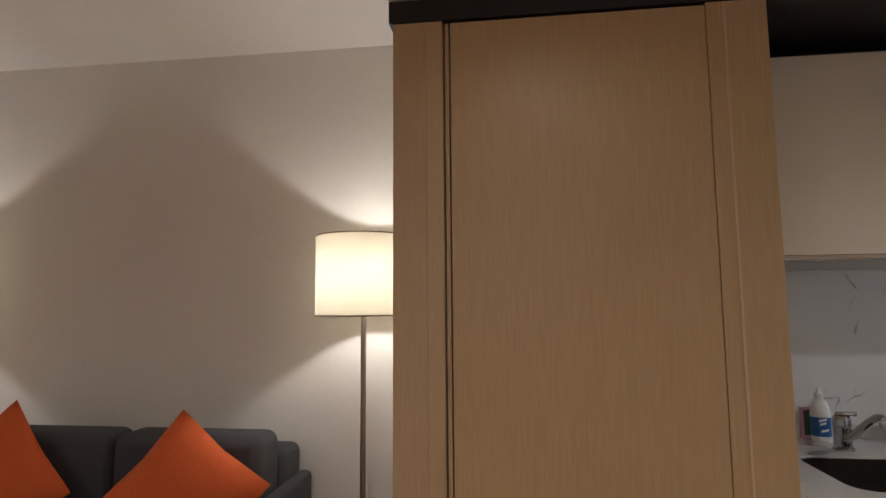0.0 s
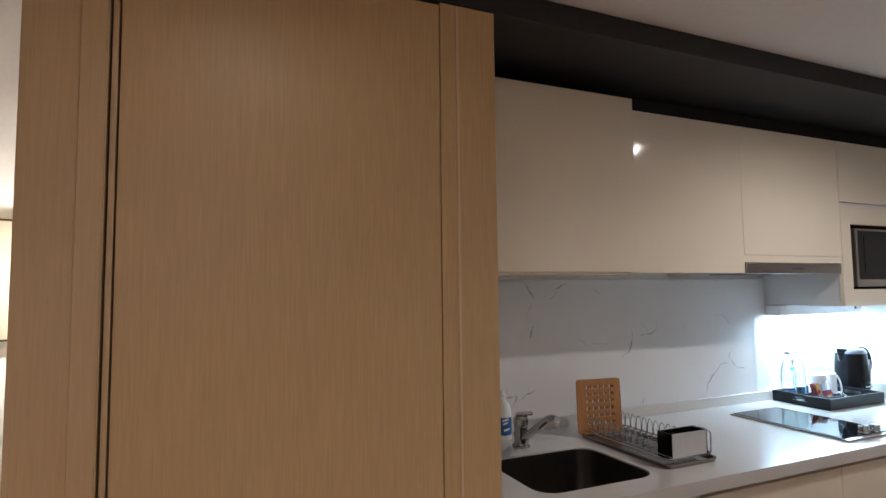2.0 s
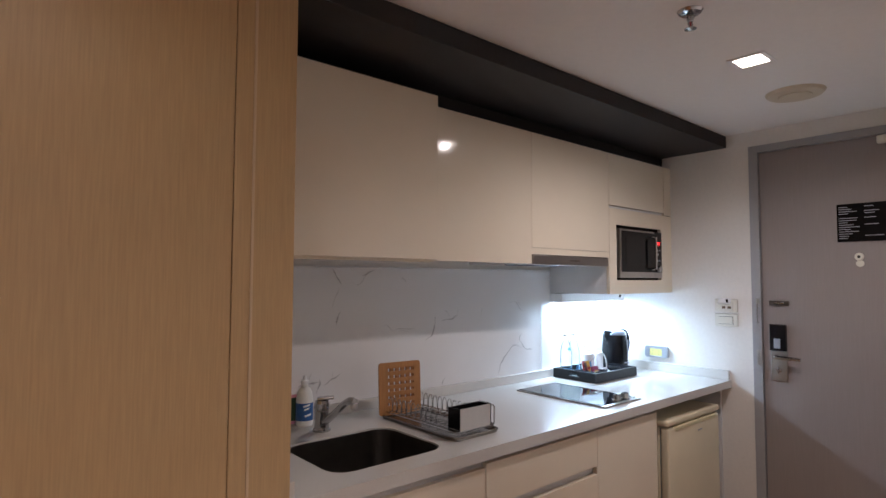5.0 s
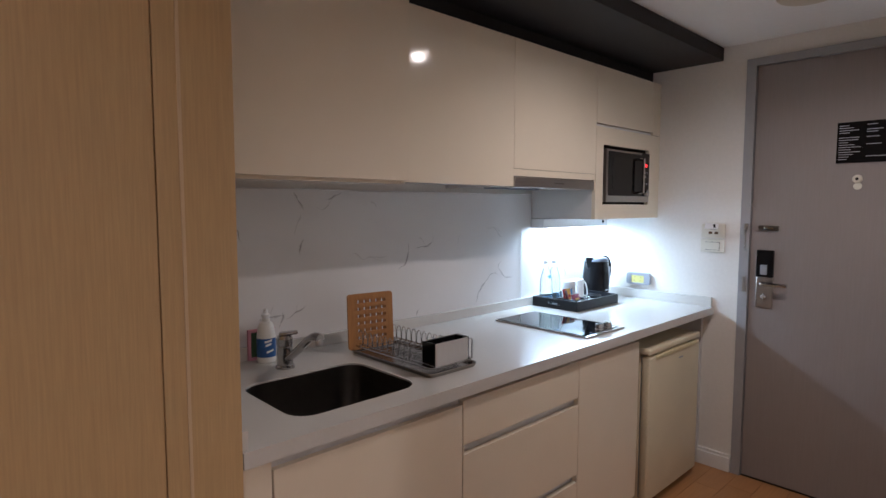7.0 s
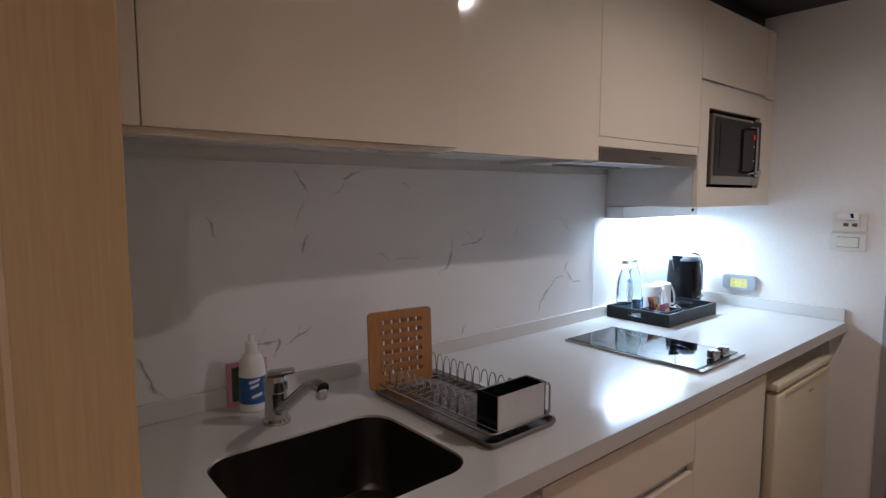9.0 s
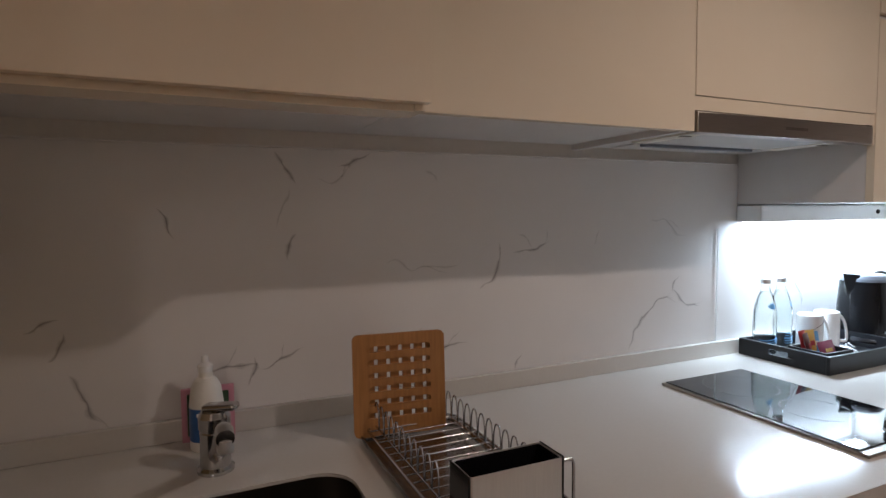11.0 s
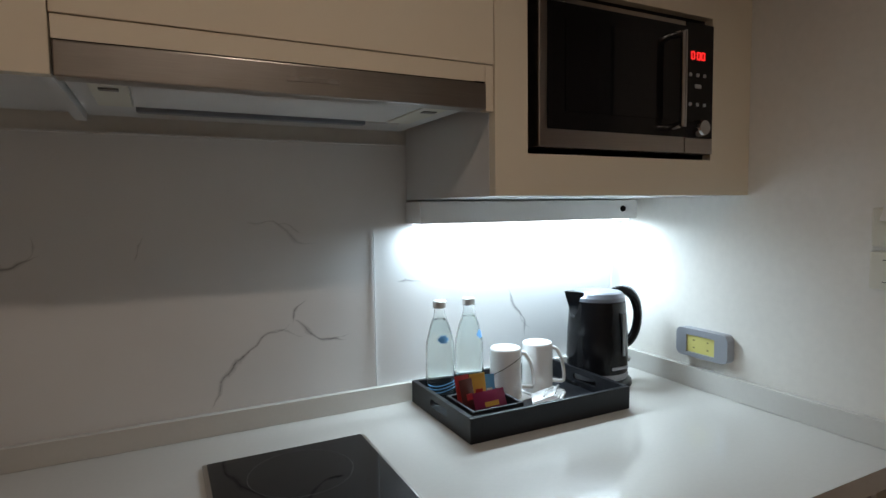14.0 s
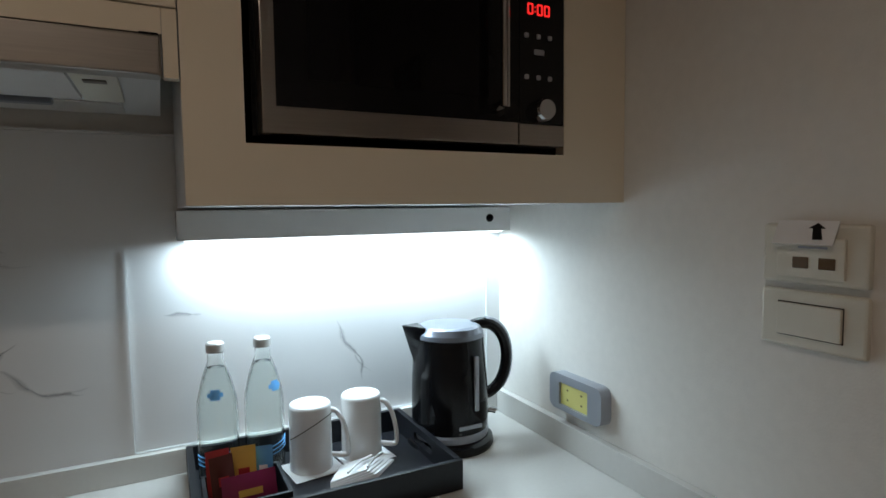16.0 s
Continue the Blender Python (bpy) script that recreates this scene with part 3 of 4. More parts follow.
part("niche", slab([(MX0 - 0.01, MZ0 - 0.01), (MX1 + 0.01, MZ0 - 0.01), (MX1 + 0.01, MZ1 + 0.01), (MX0 - 0.01, MZ1 + 0.01)], [[(MX0, MZ0), (MX1, MZ0), (MX1, MZ1), (MX0, MZ1)]], 0.03, -FY - 0.02, XZ), DARK_GAP, c4, "dark niche around the oven")
part("door", B(2.6, 3.163, FY, FY + 0.019, 1.818, 2.087, bevel=0.0015), GLOSS, c4)
part("filler", B(3.166, END - 0.001, FY, FY + 0.019, 1.806, 2.087), GLOSS, c4)
part("grip_recess", B(2.6, 3.163, FY + 0.012, FY + 0.019, 1.804, 1.817), CARCASS, c4)

# ---- extractor ----
hood = thing("range_hood", "slim pull-out range hood with a brushed steel front", "range hood")
HF = FY - 0.004
part("front_strip", B(1.993, 2.58, HF, HF + 0.03, 1.501, 1.543, bevel=0.002), STEEL, hood)
part("housing", B(1.994, 2.579, HF + 0.0305, -0.03, 1.512, 1.545), CARCASS, hood)
# dark strip that paints the shade between hood front and filler
part("gap_shade_strip", B(1.994, 2.579, HF + 0.008, HF + 0.03, 1.5432, 1.5458), DARK_GAP, hood)
part("light_panel", B(2.07, 2.485, HF + 0.036, HF + 0.215, 1.506, 1.5118), WHITE, hood, "pale translucent underside panel")
for x0, x1 in ((2.02, 2.066), (2.489, 2.535)):
    sb = part("switch_block", B(x0, x1, HF + 0.036, HF + 0.215, 1.505, 1.5117, bevel=0.001), WHITE_PLASTIC, hood)
    part("slide_switch", B((x0 + x1) / 2 - 0.012, (x0 + x1) / 2 + 0.012, HF + 0.07, HF + 0.085, 1.503, 1.5048, bevel=0.0008), SINK, sb)
part("grease_filter", B(2.07, 2.53, -0.14, -0.05, 1.5085, 1.5117, bevel=0.001), SATIN, hood, "fine metal grease filter")
part("rear_lip", B(2.07, 2.45, HF + 0.222, HF + 0.242, 1.5, 1.5117, bevel=0.003), LID, hood, "grey pull-out slide rail")
part("brand_bar", B(2.26, 2.334, HF - 0.001, HF + 0.0005, 1.519, 1.5255), BRAND, hood)
part("corner_stop", B(2.56, 2.578, HF + 0.002, HF + 0.012, 1.5435, 1.5455), BLACK_PLASTIC, hood)

# ---- microwave ----
mw = thing("microwave", "built-in steel and black microwave oven with a red clock", "microwave")
MF = FY + 0.008
part("housing", B(MX0 + 0.012, MX1 - 0.004, MF + 0.02, -0.04, MZ0 + 0.012, MZ1 - 0.014), BLACK_PLASTIC, mw)
md = part("oven_door", B(MX0 + 0.018, 3.0365, MF - 0.016, MF + 0.019, MZ0 + 0.012, MZ1 - 0.018, bevel=0.002), STEEL, mw)
part("door_glass", B(MX0 + 0.034, 3.0355, MF - 0.0185, MF - 0.0165, MZ0 + 0.043, MZ1 - 0.028, bevel=0.0005), BLACK_PLASTIC, md, "dark grey door surround")
part("window", B(MX0 + 0.072, 2.985, MF - 0.02, MF - 0.0187, MZ0 + 0.075, MZ1 - 0.055), BLACK_GLASS, md, "black oven window")
bm = tube(bmesh.new(), [(2.994, MF - 0.016, 1.668), (2.994, MF - 0.044, 1.664), (2.994, MF - 0.048, 1.655), (2.994, MF - 0.048, 1.505), (2.994, MF - 0.044, 1.496), (2.994, MF - 0.016, 1.492)], 0.0065, 12)
part("handle", bm, CHROME, md, "vertical chrome bar handle")
mp_ = part("control_panel", B(3.038, MX1 - 0.006, MF - 0.016, MF + 0.019, MZ0 + 0.043, MZ1 - 0.018, bevel=0.0015), BLACK_PLASTIC, mw, "black control panel")
part("panel_foot", B(3.038, MX1 - 0.006, MF - 0.0165, MF + 0.019, MZ0 + 0.012, MZ0 + 0.0425, bevel=0.0015), STEEL, mw)
for r, z in enumerate((1.6, 1.542)):
    for x in (3.05, 3.071, 3.091):
        part("button", B(x - 0.0035, x + 0.0035, MF - 0.019, MF - 0.0155, z - 0.0035, z + 0.0035, bevel=0.0015), GREY_PLASTIC, mp_)
part("button", B(3.063, 3.081, MF - 0.019, MF - 0.0155, 1.574, 1.582, bevel=0.002), GREY_PLASTIC, mp_, "long grey button")
kn = part("dial", lathe([(0, 0.018), (0.014, 0.018), (0.016, 0.014), (0.017, 0.0)], 28), CHROME, mp_, "chrome rotary dial")
kn.matrix_basis = pose(3.075, MF - 0.016, 1.495, 90, 0, 0)
bm = bmesh.new()
for k, cx in enumerate((3.057, 3.0735, 3.086)):
    w, h, s = 0.0038, 0.0068, 0.0011
    for a, b, c, d in ((-w, w, h - s, h + s), (-w, w, -h - s, -h + s), (-w - s, -w + s, -h, h), (w - s, w + s, -h, h)):
        box(bm, cx + a, cx + b, MF - 0.0172, MF - 0.0158, 1.638 + c, 1.638 + d)
for dz in (-0.003, 0.003):
    box(bm, 3.0645, 3.0661, MF - 0.0172, MF - 0.0158, 1.638 + dz - 0.0009, 1.638 + dz + 0.0009)
part("clock_digits", bm, RED_GLOW, mp_, "glowing red digits 0:00")

# ---- light under the cabinet ----
led = thing("under_cabinet_light", "white batten light under the cabinet, lit cold white", "lamp")
part("housing", B(2.594, 3.222, -0.093, -0.012, 1.308, 1.357, bevel=0.002), WHITE, led)
part("diffuser", B(2.606, 3.212, -0.074, -0.026, 1.3045, 1.3085), LED_GLOW, led, "glowing diffuser strip")
sw = part("switch", lathe([(0, 0.004), (0.007, 0.004), (0.0085, 0.0)], 20), BLACK_PLASTIC, led, "round black switch")
sw.matrix_basis = pose(3.172, -0.093, 1.335, 90, 0, 0)
sheet = thing("splash_sheet", "clear acrylic splash sheet fixed on the marble", "panel", bm=B(2.5175, 3.2105, -0.0125, -0.0095, 0.9475, 1.29), mat=CLEAR_SHEET)
sheet.visible_shadow = False
# opaque white strips paint the edge glint of the clear acrylic
for a in ((2.5158, 2.5172, 0.945, 1.29), (3.2108, 3.213, 0.945, 1.29), (2.5175, 3.2105, 0.945, 0.9472)):
    part("edge_glint", B(a[0], a[1], -0.0128, -0.0095, a[2], a[3]), EDGE, sheet, "white strip that paints the bright glint of the sheet's edge")

# ---- worktop ----
CF = -0.708
hole = rounded(0.888, 1.294, -0.617, -0.274, 0.065)
top = thing("worktop", "white quartz worktop with a sink cut-out and upstands", "countertop")
part("slab", slab([(0.713, CF), (END - 0.001, CF), (END - 0.001, -0.002), (0.713, -0.002)], [hole], 0.862, 0.90), QUARTZ, top)
part("upstand", B(0.729, END - 0.018, -0.024, -0.0095, 0.9003, 0.944, bevel=0.0012), QUARTZ, top)
part("upstand", B(END - 0.017, END - 0.001, -0.70, -0.0095, 0.9003, 0.95, bevel=0.0012), QUARTZ, top)
part("upstand", B(0.7125, 0.728, -0.70, -0.0095, 0.9003, 0.944, bevel=0.0012), QUARTZ, top)

sink = thing("sink", "undermounted stainless steel sink, coloured dark for its shade, with rounded corners", "sink")
zs = ((0.8995, -0.002), (0.8945, 0.0012), (0.855, 0.002), (0.74, 0.008), (0.728, 0.012), (0.72, 0.026))
loops = []
for z, inset in zs:
    loops.append([(x, y, z) for x, y in rounded(0.888 + inset, 1.294 - inset, -0.617 + inset, -0.274 - inset, 0.065)])
# bowl takes the darkened steel to show its inner shade
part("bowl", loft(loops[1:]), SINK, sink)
part("drain", lathe([(0, 0.002), (0.02, 0.002), (0.024, 0.006), (0.04, 0.005), (0.042, 0.001)], 32, (1.093, -0.44, 0.72)), STEEL, sink)

tap = thing("kitchen_tap", "chrome single-lever mixer tap beside the sink", "tap")
TX, TY = 1.085, -0.185
part("tap_body", lathe([(0.031, 0), (0.031, 0.006), (0.026, 0.011), (0.0245, 0.06), (0.025, 0.07), (0.0235, 0.072), (0.0235, 0.074), (0.0265, 0.076), (0.0265, 0.096), (0.022, 0.106), (0, 0.109)], 36, (TX, TY, 0.9003)), CHROME, tap)
part("spout", tube(bmesh.new(), [(TX, TY - 0.012, 0.932), (TX + 0.003, TY - 0.05, 0.952), (TX + 0.006, TY - 0.13, 1.008), (TX + 0.007, TY - 0.16, 1.026), (TX + 0.008, TY - 0.182, 1.032), (TX + 0.008, TY - 0.206, 1.03)], [0.014, 0.013, 0.012, 0.012, 0.013, 0.013], 14), CHROME, tap)
part("aerator", lathe([(0, -0.004), (0.0105, -0.004), (0.0115, 0.0), (0.0115, 0.014), (0, 0.014)], 20, (TX + 0.008, TY - 0.198, 1.012)), SATIN, tap)
bm = B(-0.013, 0.013, -0.042, 0.018, -0.006, 0.006, bevel=0.005, segments=3)
bmesh.ops.transform(bm, matrix=pose(TX, TY, 1.012, -4, 0, 60), verts=bm.verts)
part("lever", bm, CHROME, tap)

# ---- base units ----
F0 = -0.69


def front(name, x0, x1, z0, z1, parent, notch=False, label=""):
    """A drawer or door front; notch takes a finger slot from its upper edge."""
    if notch:
        out = [(x0, z0), (x1, z0), (x1, z1), (x1 - 0.004, z1), (x1 - 0.004, z1 - 0.026), (x0 + 0.004, z1 - 0.026), (x0 + 0.004, z1), (x0, z1)]
        return part(name, slab(out, [], -F0 - 0.019, -F0, XZ), GLOSS, parent, label)
    return part(name, B(x0, x1, F0, F0 + 0.019, z0, z1, bevel=0.0015), GLOSS, parent, label)


def base_unit(x0, x1, label, height=0.855):
    unit = thing("base_unit", label, "cabinet", "base units")
    part("carcass", B(x0, x1, F0 + 0.022, -0.02, 0.15, height), CARCASS, unit)
    part("plinth", B(x0, x1, F0 + 0.06, F0 + 0.078, FLOOR, 0.149), CARCASS, unit)
    return unit


u0 = thing("filler_panel", "cream gloss filler panel beside the sink unit", "cabinet", bm=B(0.713, 0.784, F0 + 0.001, F0 + 0.02, FLOOR, 0.86, bevel=0.001), mat=GLOSS)
u1 = base_unit(0.786, 1.398, "cream gloss sink unit with a finger-grip gap", 0.7)
part("front_rail", B(0.788, 1.397, F0 + 0.022, F0 + 0.04, 0.70, 0.861), CARCASS, u1)
front("door", 0.789, 1.394, 0.15, 0.832, u1)
u2 = base_unit(1.4, 2.02, "cream gloss drawer unit with slotted finger grips")
front("drawer", 1.398, 2.018, 0.704, 0.843, u2)
front("drawer", 1.398, 2.018, 0.405, 0.7, u2, True)
front("drawer", 1.398, 2.018, 0.15, 0.401, u2, True)
u3 = base_unit(2.022, 2.486, "plain cream gloss base unit under the hob")
front("door", 2.021, 2.483, 0.15, 0.843, u3)
thing("support_panel", "white side panel holding the worktop end", "panel", bm=B(END - 0.019, END - 0.001, -0.655, -0.02, FLOOR, 0.861), mat=CARCASS)

fr = thing("mini_fridge", "small aged white fridge under the worktop", "fridge")
part("cabinet", B(2.565, 3.098, -0.655, -0.06, FLOOR + 0.03, 0.775, bevel=0.006), FRIDGE, fr)
fd = part("fridge_door", B(2.565, 3.098, -0.702, -0.66, FLOOR + 0.035, 0.755, bevel=0.012, segments=4), FRIDGE, fr)
part("gasket", B(2.575, 3.088, -0.662, -0.654, FLOOR + 0.05, 0.75), GREY_PLASTIC, fr)
part("top_cap", B(2.56, 3.103, -0.702, -0.06, 0.762, 0.792, bevel=0.009, segments=3), FRIDGE, fr)
part("grip_strip", B(2.62, 3.06, -0.706, -0.69, 0.735, 0.757, bevel=0.006), FRIDGE_TRIM, fd, "yellowed grip strip")
part("badge", B(2.86, 2.9, -0.7035, -0.7015, 0.70, 0.706), GREY_PLASTIC, fd)
for fx in (2.6, 3.06):
    for fy in (-0.62, -0.1):
        part("foot", lathe([(0.018, 0), (0.018, 0.03), (0, 0.03)], 16, (fx, fy, FLOOR)), BLACK_PLASTIC, fr)

# ---- hob ----
hob = thing("ceramic_hob", "two-zone black ceramic hob with a steel rim", "hob")
HX0, HX1, HY0, HY1 = 2.142, 2.432, -0.645, -0.163
part("rim", B(HX0, HX1, HY0, HY1, 0.9004, 0.9065, bevel=0.002), STEEL, hob)
part("glass_top", B(HX0 + 0.007, HX1 - 0.007, HY0 + 0.02, HY1 - 0.007, 0.9066, 0.9092, bevel=0.001), BLACK_GLASS, hob)
for cy, r in ((-0.275, 0.085), (-0.46, 0.07)):
    ring = [((HX0 + HX1) / 2 + r * math.cos(a), cy + r * math.sin(a), 0.9092) for a in [2 * math.pi * k / 48 for k in range(48)]]
    part("zone_ring", tube(bmesh.new(), ring, 0.0004, 4, closed=True), ZONE, hob)
for kx, ky in ((2.303, -0.602), (2.366, -0.604)):
    part("knob", lathe([(0, 0.024), (0.014, 0.024), (0.0175, 0.021), (0.018, 0.004), (0.02, 0.0)], 28, (kx, ky, 0.9093)), CHROME, hob, "chrome control knob")

# ---- beside the sink ----
soap = thing("soap_bottle", "white washing-up liquid bottle with a blue label", "bottle")
SX, SY = 1.075, -0.075
part("bottle", lathe([(0, 0), (0.028, 0), (0.031, 0.004), (0.031, 0.085), (0.027, 0.118), (0.02, 0.132), (0.013, 0.138), (0.012, 0.148)], 32, (SX, SY, 0.9003)), SOAP, soap)
part("cap", lathe([(0.013, 0.148), (0.014, 0.16), (0.007, 0.165), (0.006, 0.178), (0, 0.18)], 24, (SX, SY, 0.9003)), WHITE, soap)
lab = part("label", lathe([(0.0314, 0.02), (0.0314, 0.083)], 32, (SX, SY, 0.9003)), BLUE, soap, "blue label")
for a, b, z in ((-125, -80, 0.068), (-120, -85, 0.056), (-115, -70, 0.034)):
    bm = bmesh.new()
    low, high = ([bm.verts.new((SX + 0.0318 * math.cos(radians(a + (b - a) * j / 8)), SY + 0.0318 * math.sin(radians(a + (b - a) * j / 8)), 0.9003 + z + dz + 0.006 * j / 8)) for j in range(9)] for dz in (0, 0.007))
    for j in range(8):
        bm.faces.new((low[j], low[j + 1], high[j + 1], high[j]))
    part("print_bar", bm, WHITE, lab)
sponge = thing("sponge_pack", "pink-framed scouring sponges leaning on the upstand", "sponge")
part("pink_frame", slab([(1.03, 0.9003), (1.127, 0.9003), (1.127, 1.005), (1.03, 1.005)], [[(1.04, 0.91), (1.117, 0.91), (1.117, 0.995), (1.04, 0.995)]], 0.026, 0.036, XZ), PINK, sponge)
part("sponge", B(1.0405, 1.1165, -0.035, -0.0265, 0.9105, 0.9945, bevel=0.002), GREEN, sponge)

# ---- dish rack ----
rack = thing("dish_rack", "chrome wire dish rack on a steel drip tray", "dish rack")
RX0, RX1, RY0, RY1 = 1.345, 1.558, -0.603, -0.168
part("drip_tray", loft([[(x, y, z) for x, y in rounded(RX0 + i, RX1 - i, RY0 + i, RY1 - i, 0.02)] for z, i in ((0.9003, 0.004), (0.911, 0.0), (0.914, 0.001), (0.913, 0.004), (0.9045, 0.009))]), DRIP, rack, "shallow dark steel drip tray")
bm = bmesh.new()
tube(bm, [(x, y, 0.926) for x, y in rounded(RX0 + 0.012, RX1 - 0.012, RY0 + 0.012, RY1 - 0.012, 0.02)], 0.0026, 6, closed=True)
part("rim_wire", bm, CHROME, rack)
for k in range(12):
    y = RY1 - 0.03 - 0.0285 * k
    part("cross_wire", tube(bmesh.new(), [(RX0 + 0.012, y, 0.925), (RX1 - 0.012, y, 0.925)], 0.0016, 5), CHROME, rack)
for x in (RX0 + 0.03, RX1 - 0.03):
    part("rail_wire", tube(bmesh.new(), [(x, RY1 - 0.012, 0.93), (x, RY0 + 0.012, 0.93)], 0.0018, 5), CHROME, rack)
    for k in range(11):
        y = RY1 - 0.028 - 0.0285 * k
        arch = [(x, y - 0.012 + 0.0125 * (1 - math.cos(a)) , 0.928 + 0.052 * math.sin(a) ** 0.6 if 0 < a < math.pi - 1e-6 else 0.928) for a in [math.pi * j / 12 for j in range(13)]]
        part("plate_loop", tube(bmesh.new(), arch, 0.0014, 5), CHROME, rack)
for x in (RX1 - 0.012,):
    part("end_wire", tube(bmesh.new(), [(x, RY0 + 0.02, 0.925), (x, RY0 + 0.02, 0.985), (x, RY0 + 0.024, 0.99), (x - 0.03, RY0 + 0.03, 0.99)], 0.0026, 6), CHROME, rack)
cup = part("cutlery_holder", slab(rounded(1.378, 1.524, -0.588, -0.528, 0.004, 2), [rounded(1.3795, 1.5225, -0.5865, -0.5295, 0.003, 2)], 0.922, 1.0), SATIN, rack, "brushed steel cutlery holder")
part("holder_side", B(1.3755, 1.378, -0.587, -0.529, 0.921, 1.001), BLACK_PLASTIC, cup, "black end cheek")
part("holder_side", B(1.524, 1.5265, -0.587, -0.529, 0.921, 1.001), BLACK_PLASTIC, cup)
# black liner added to make the steel holder's inside dark
part("lining", slab(rounded(1.3798, 1.5222, -0.5862, -0.5298, 0.003, 2), [rounded(1.381, 1.521, -0.585, -0.531, 0.003, 2)], 0.9255, 0.9985), BLACK_PLASTIC, cup, "added black liner that darkens the inside of the holder")
part("holder_base", B(1.38, 1.522, -0.586, -0.53, 0.922, 0.925), BLACK_PLASTIC, cup)

trivet = thing("wooden_trivet", "slotted beech trivet standing upright in the dish rack", "trivet")
W, H = 0.185, 0.2
slots = [[(0.03 + x, 0.035 + 0.026 * k + z) for x, z in rounded(0, 0.125, 0, 0.0115, 0.005, 3)] for k in range(6)]
bm = slab(rounded(0, W, 0, H, 0.012), slots, 0, 0.007, XZ)
front_plate = part("slotted_plate", bm, BOARD, trivet)
for k in range(6):
    part("cross_bar", B(0.036 + 0.0245 * k - 0.0095, 0.036 + 0.0245 * k + 0.007, 0.0005, 0.007, 0.012, H - 0.012), BOARD, trivet)
trivet.matrix_basis = pose(1.334, -0.178, 0.909, -3, 0, -7)

# ---- tea tray ----
tray = thing("serving_tray", "black leatherette serving tray with cut-out handles", "tray")
AX0, AX1, AY0, AY1, AZ = 2.594, 2.992, -0.302, -0.03, 0.9004
part("base", B(AX0 + 0.002, AX1 - 0.002, AY0 + 0.002, AY1 - 0.002, AZ, AZ + 0.008), MATT_BLACK, tray)
for y in (AY0, AY1 - 0.01):
    part("long_side", B(AX0, AX1, y, y + 0.01, AZ + 0.0005, AZ + 0.05, bevel=0.0015), MATT_BLACK, tray)
for x in (AX0 + 0.0005, AX1 - 0.0105):
    yc = (AY0 + AY1) / 2
    slot = [(a, b) for a, b in rounded(yc - 0.04, yc + 0.04, AZ + 0.02, AZ + 0.037, 0.008, 4)]
    part("handle_side", slab([(AY0 + 0.0105, AZ + 0.0005), (AY1 - 0.0105, AZ + 0.0005), (AY1 - 0.0105, AZ + 0.05), (AY0 + 0.0105, AZ + 0.05)], [slot], x, x + 0.01, YZ), MATT_BLACK, tray)
TZ = AZ + 0.0083


def water_bottle(x, y, turn):
    b = thing("water_bottle", "clear glass bottle of drinking water with a blue print", "bottle", "water bottles")
    out = [(0, 0.002), (0.03, 0), (0.0345, 0.004), (0.0345, 0.12), (0.033, 0.15), (0.024, 0.19), (0.0165, 0.212), (0.0135, 0.222), (0.0135, 0.24), (0.0145, 0.243), (0.0145, 0.249), (0.0125, 0.25)]
    inner = [(0.0105, 0.249), (0.0115, 0.222), (0.022, 0.19), (0.031, 0.15), (0.0322, 0.12), (0.0322, 0.007), (0, 0.006)]
    g = part("glass_body", lathe(out + inner, 32), GLASS, b)
    g.visible_shadow = False
    w = part("water", lathe([(0, 0.0065), (0.0318, 0.0075), (0.0318, 0.12), (0.0306, 0.15), (0.0216, 0.19), (0.0145, 0.209), (0, 0.209)], 32), WATER, b)
    w.visible_shadow = False
    part("cap", lathe([(0.0148, 0.238), (0.0155, 0.24), (0.0152, 0.254), (0.013, 0.257), (0, 0.257)], 28), SATIN, b, "silver crown cap")
    bm = bmesh.new()
    for z0, z1, a0, a1, r in ((0.155, 0.174, -16, 16, 0.0323), (0.16, 0.168, -26, 26, 0.032)):
        n = 6
        for j in range(n):
            vs = []
            for q, z in ((j, z0), (j + 1, z0), (j + 1, z1), (j, z1)):
                a = radians(a0 + (a1 - a0) * q / n)
                rr = r - max(0, z - 0.15) * 0.235
                vs.append(bm.verts.new((rr * math.cos(a), rr * math.sin(a), z)))
            bm.faces.new(vs)
    part("emblem", bm, LIGHT_BLUE, b, "small blue emblem")
    for k in range(3):
        ring = [(0.0347 * math.cos(a), 0.0347 * math.sin(a), 0.052 - 0.008 * k + 0.004 * math.sin(2 * a)) for a in [radians(-70 + 140 * j / 24) for j in range(25)]]
        part("wave_line", tube(bmesh.new(), ring, 0.0012 - 0.0002 * k, 4), LIGHT_BLUE, b)
    b.matrix_basis = pose(x, y, TZ, 0, 0, turn) @ Matrix.Diagonal((0.96, 0.96, 0.89, 1))
    return b


water_bottle(2.644, -0.078, -100)
water_bottle(2.72, -0.075, -55)


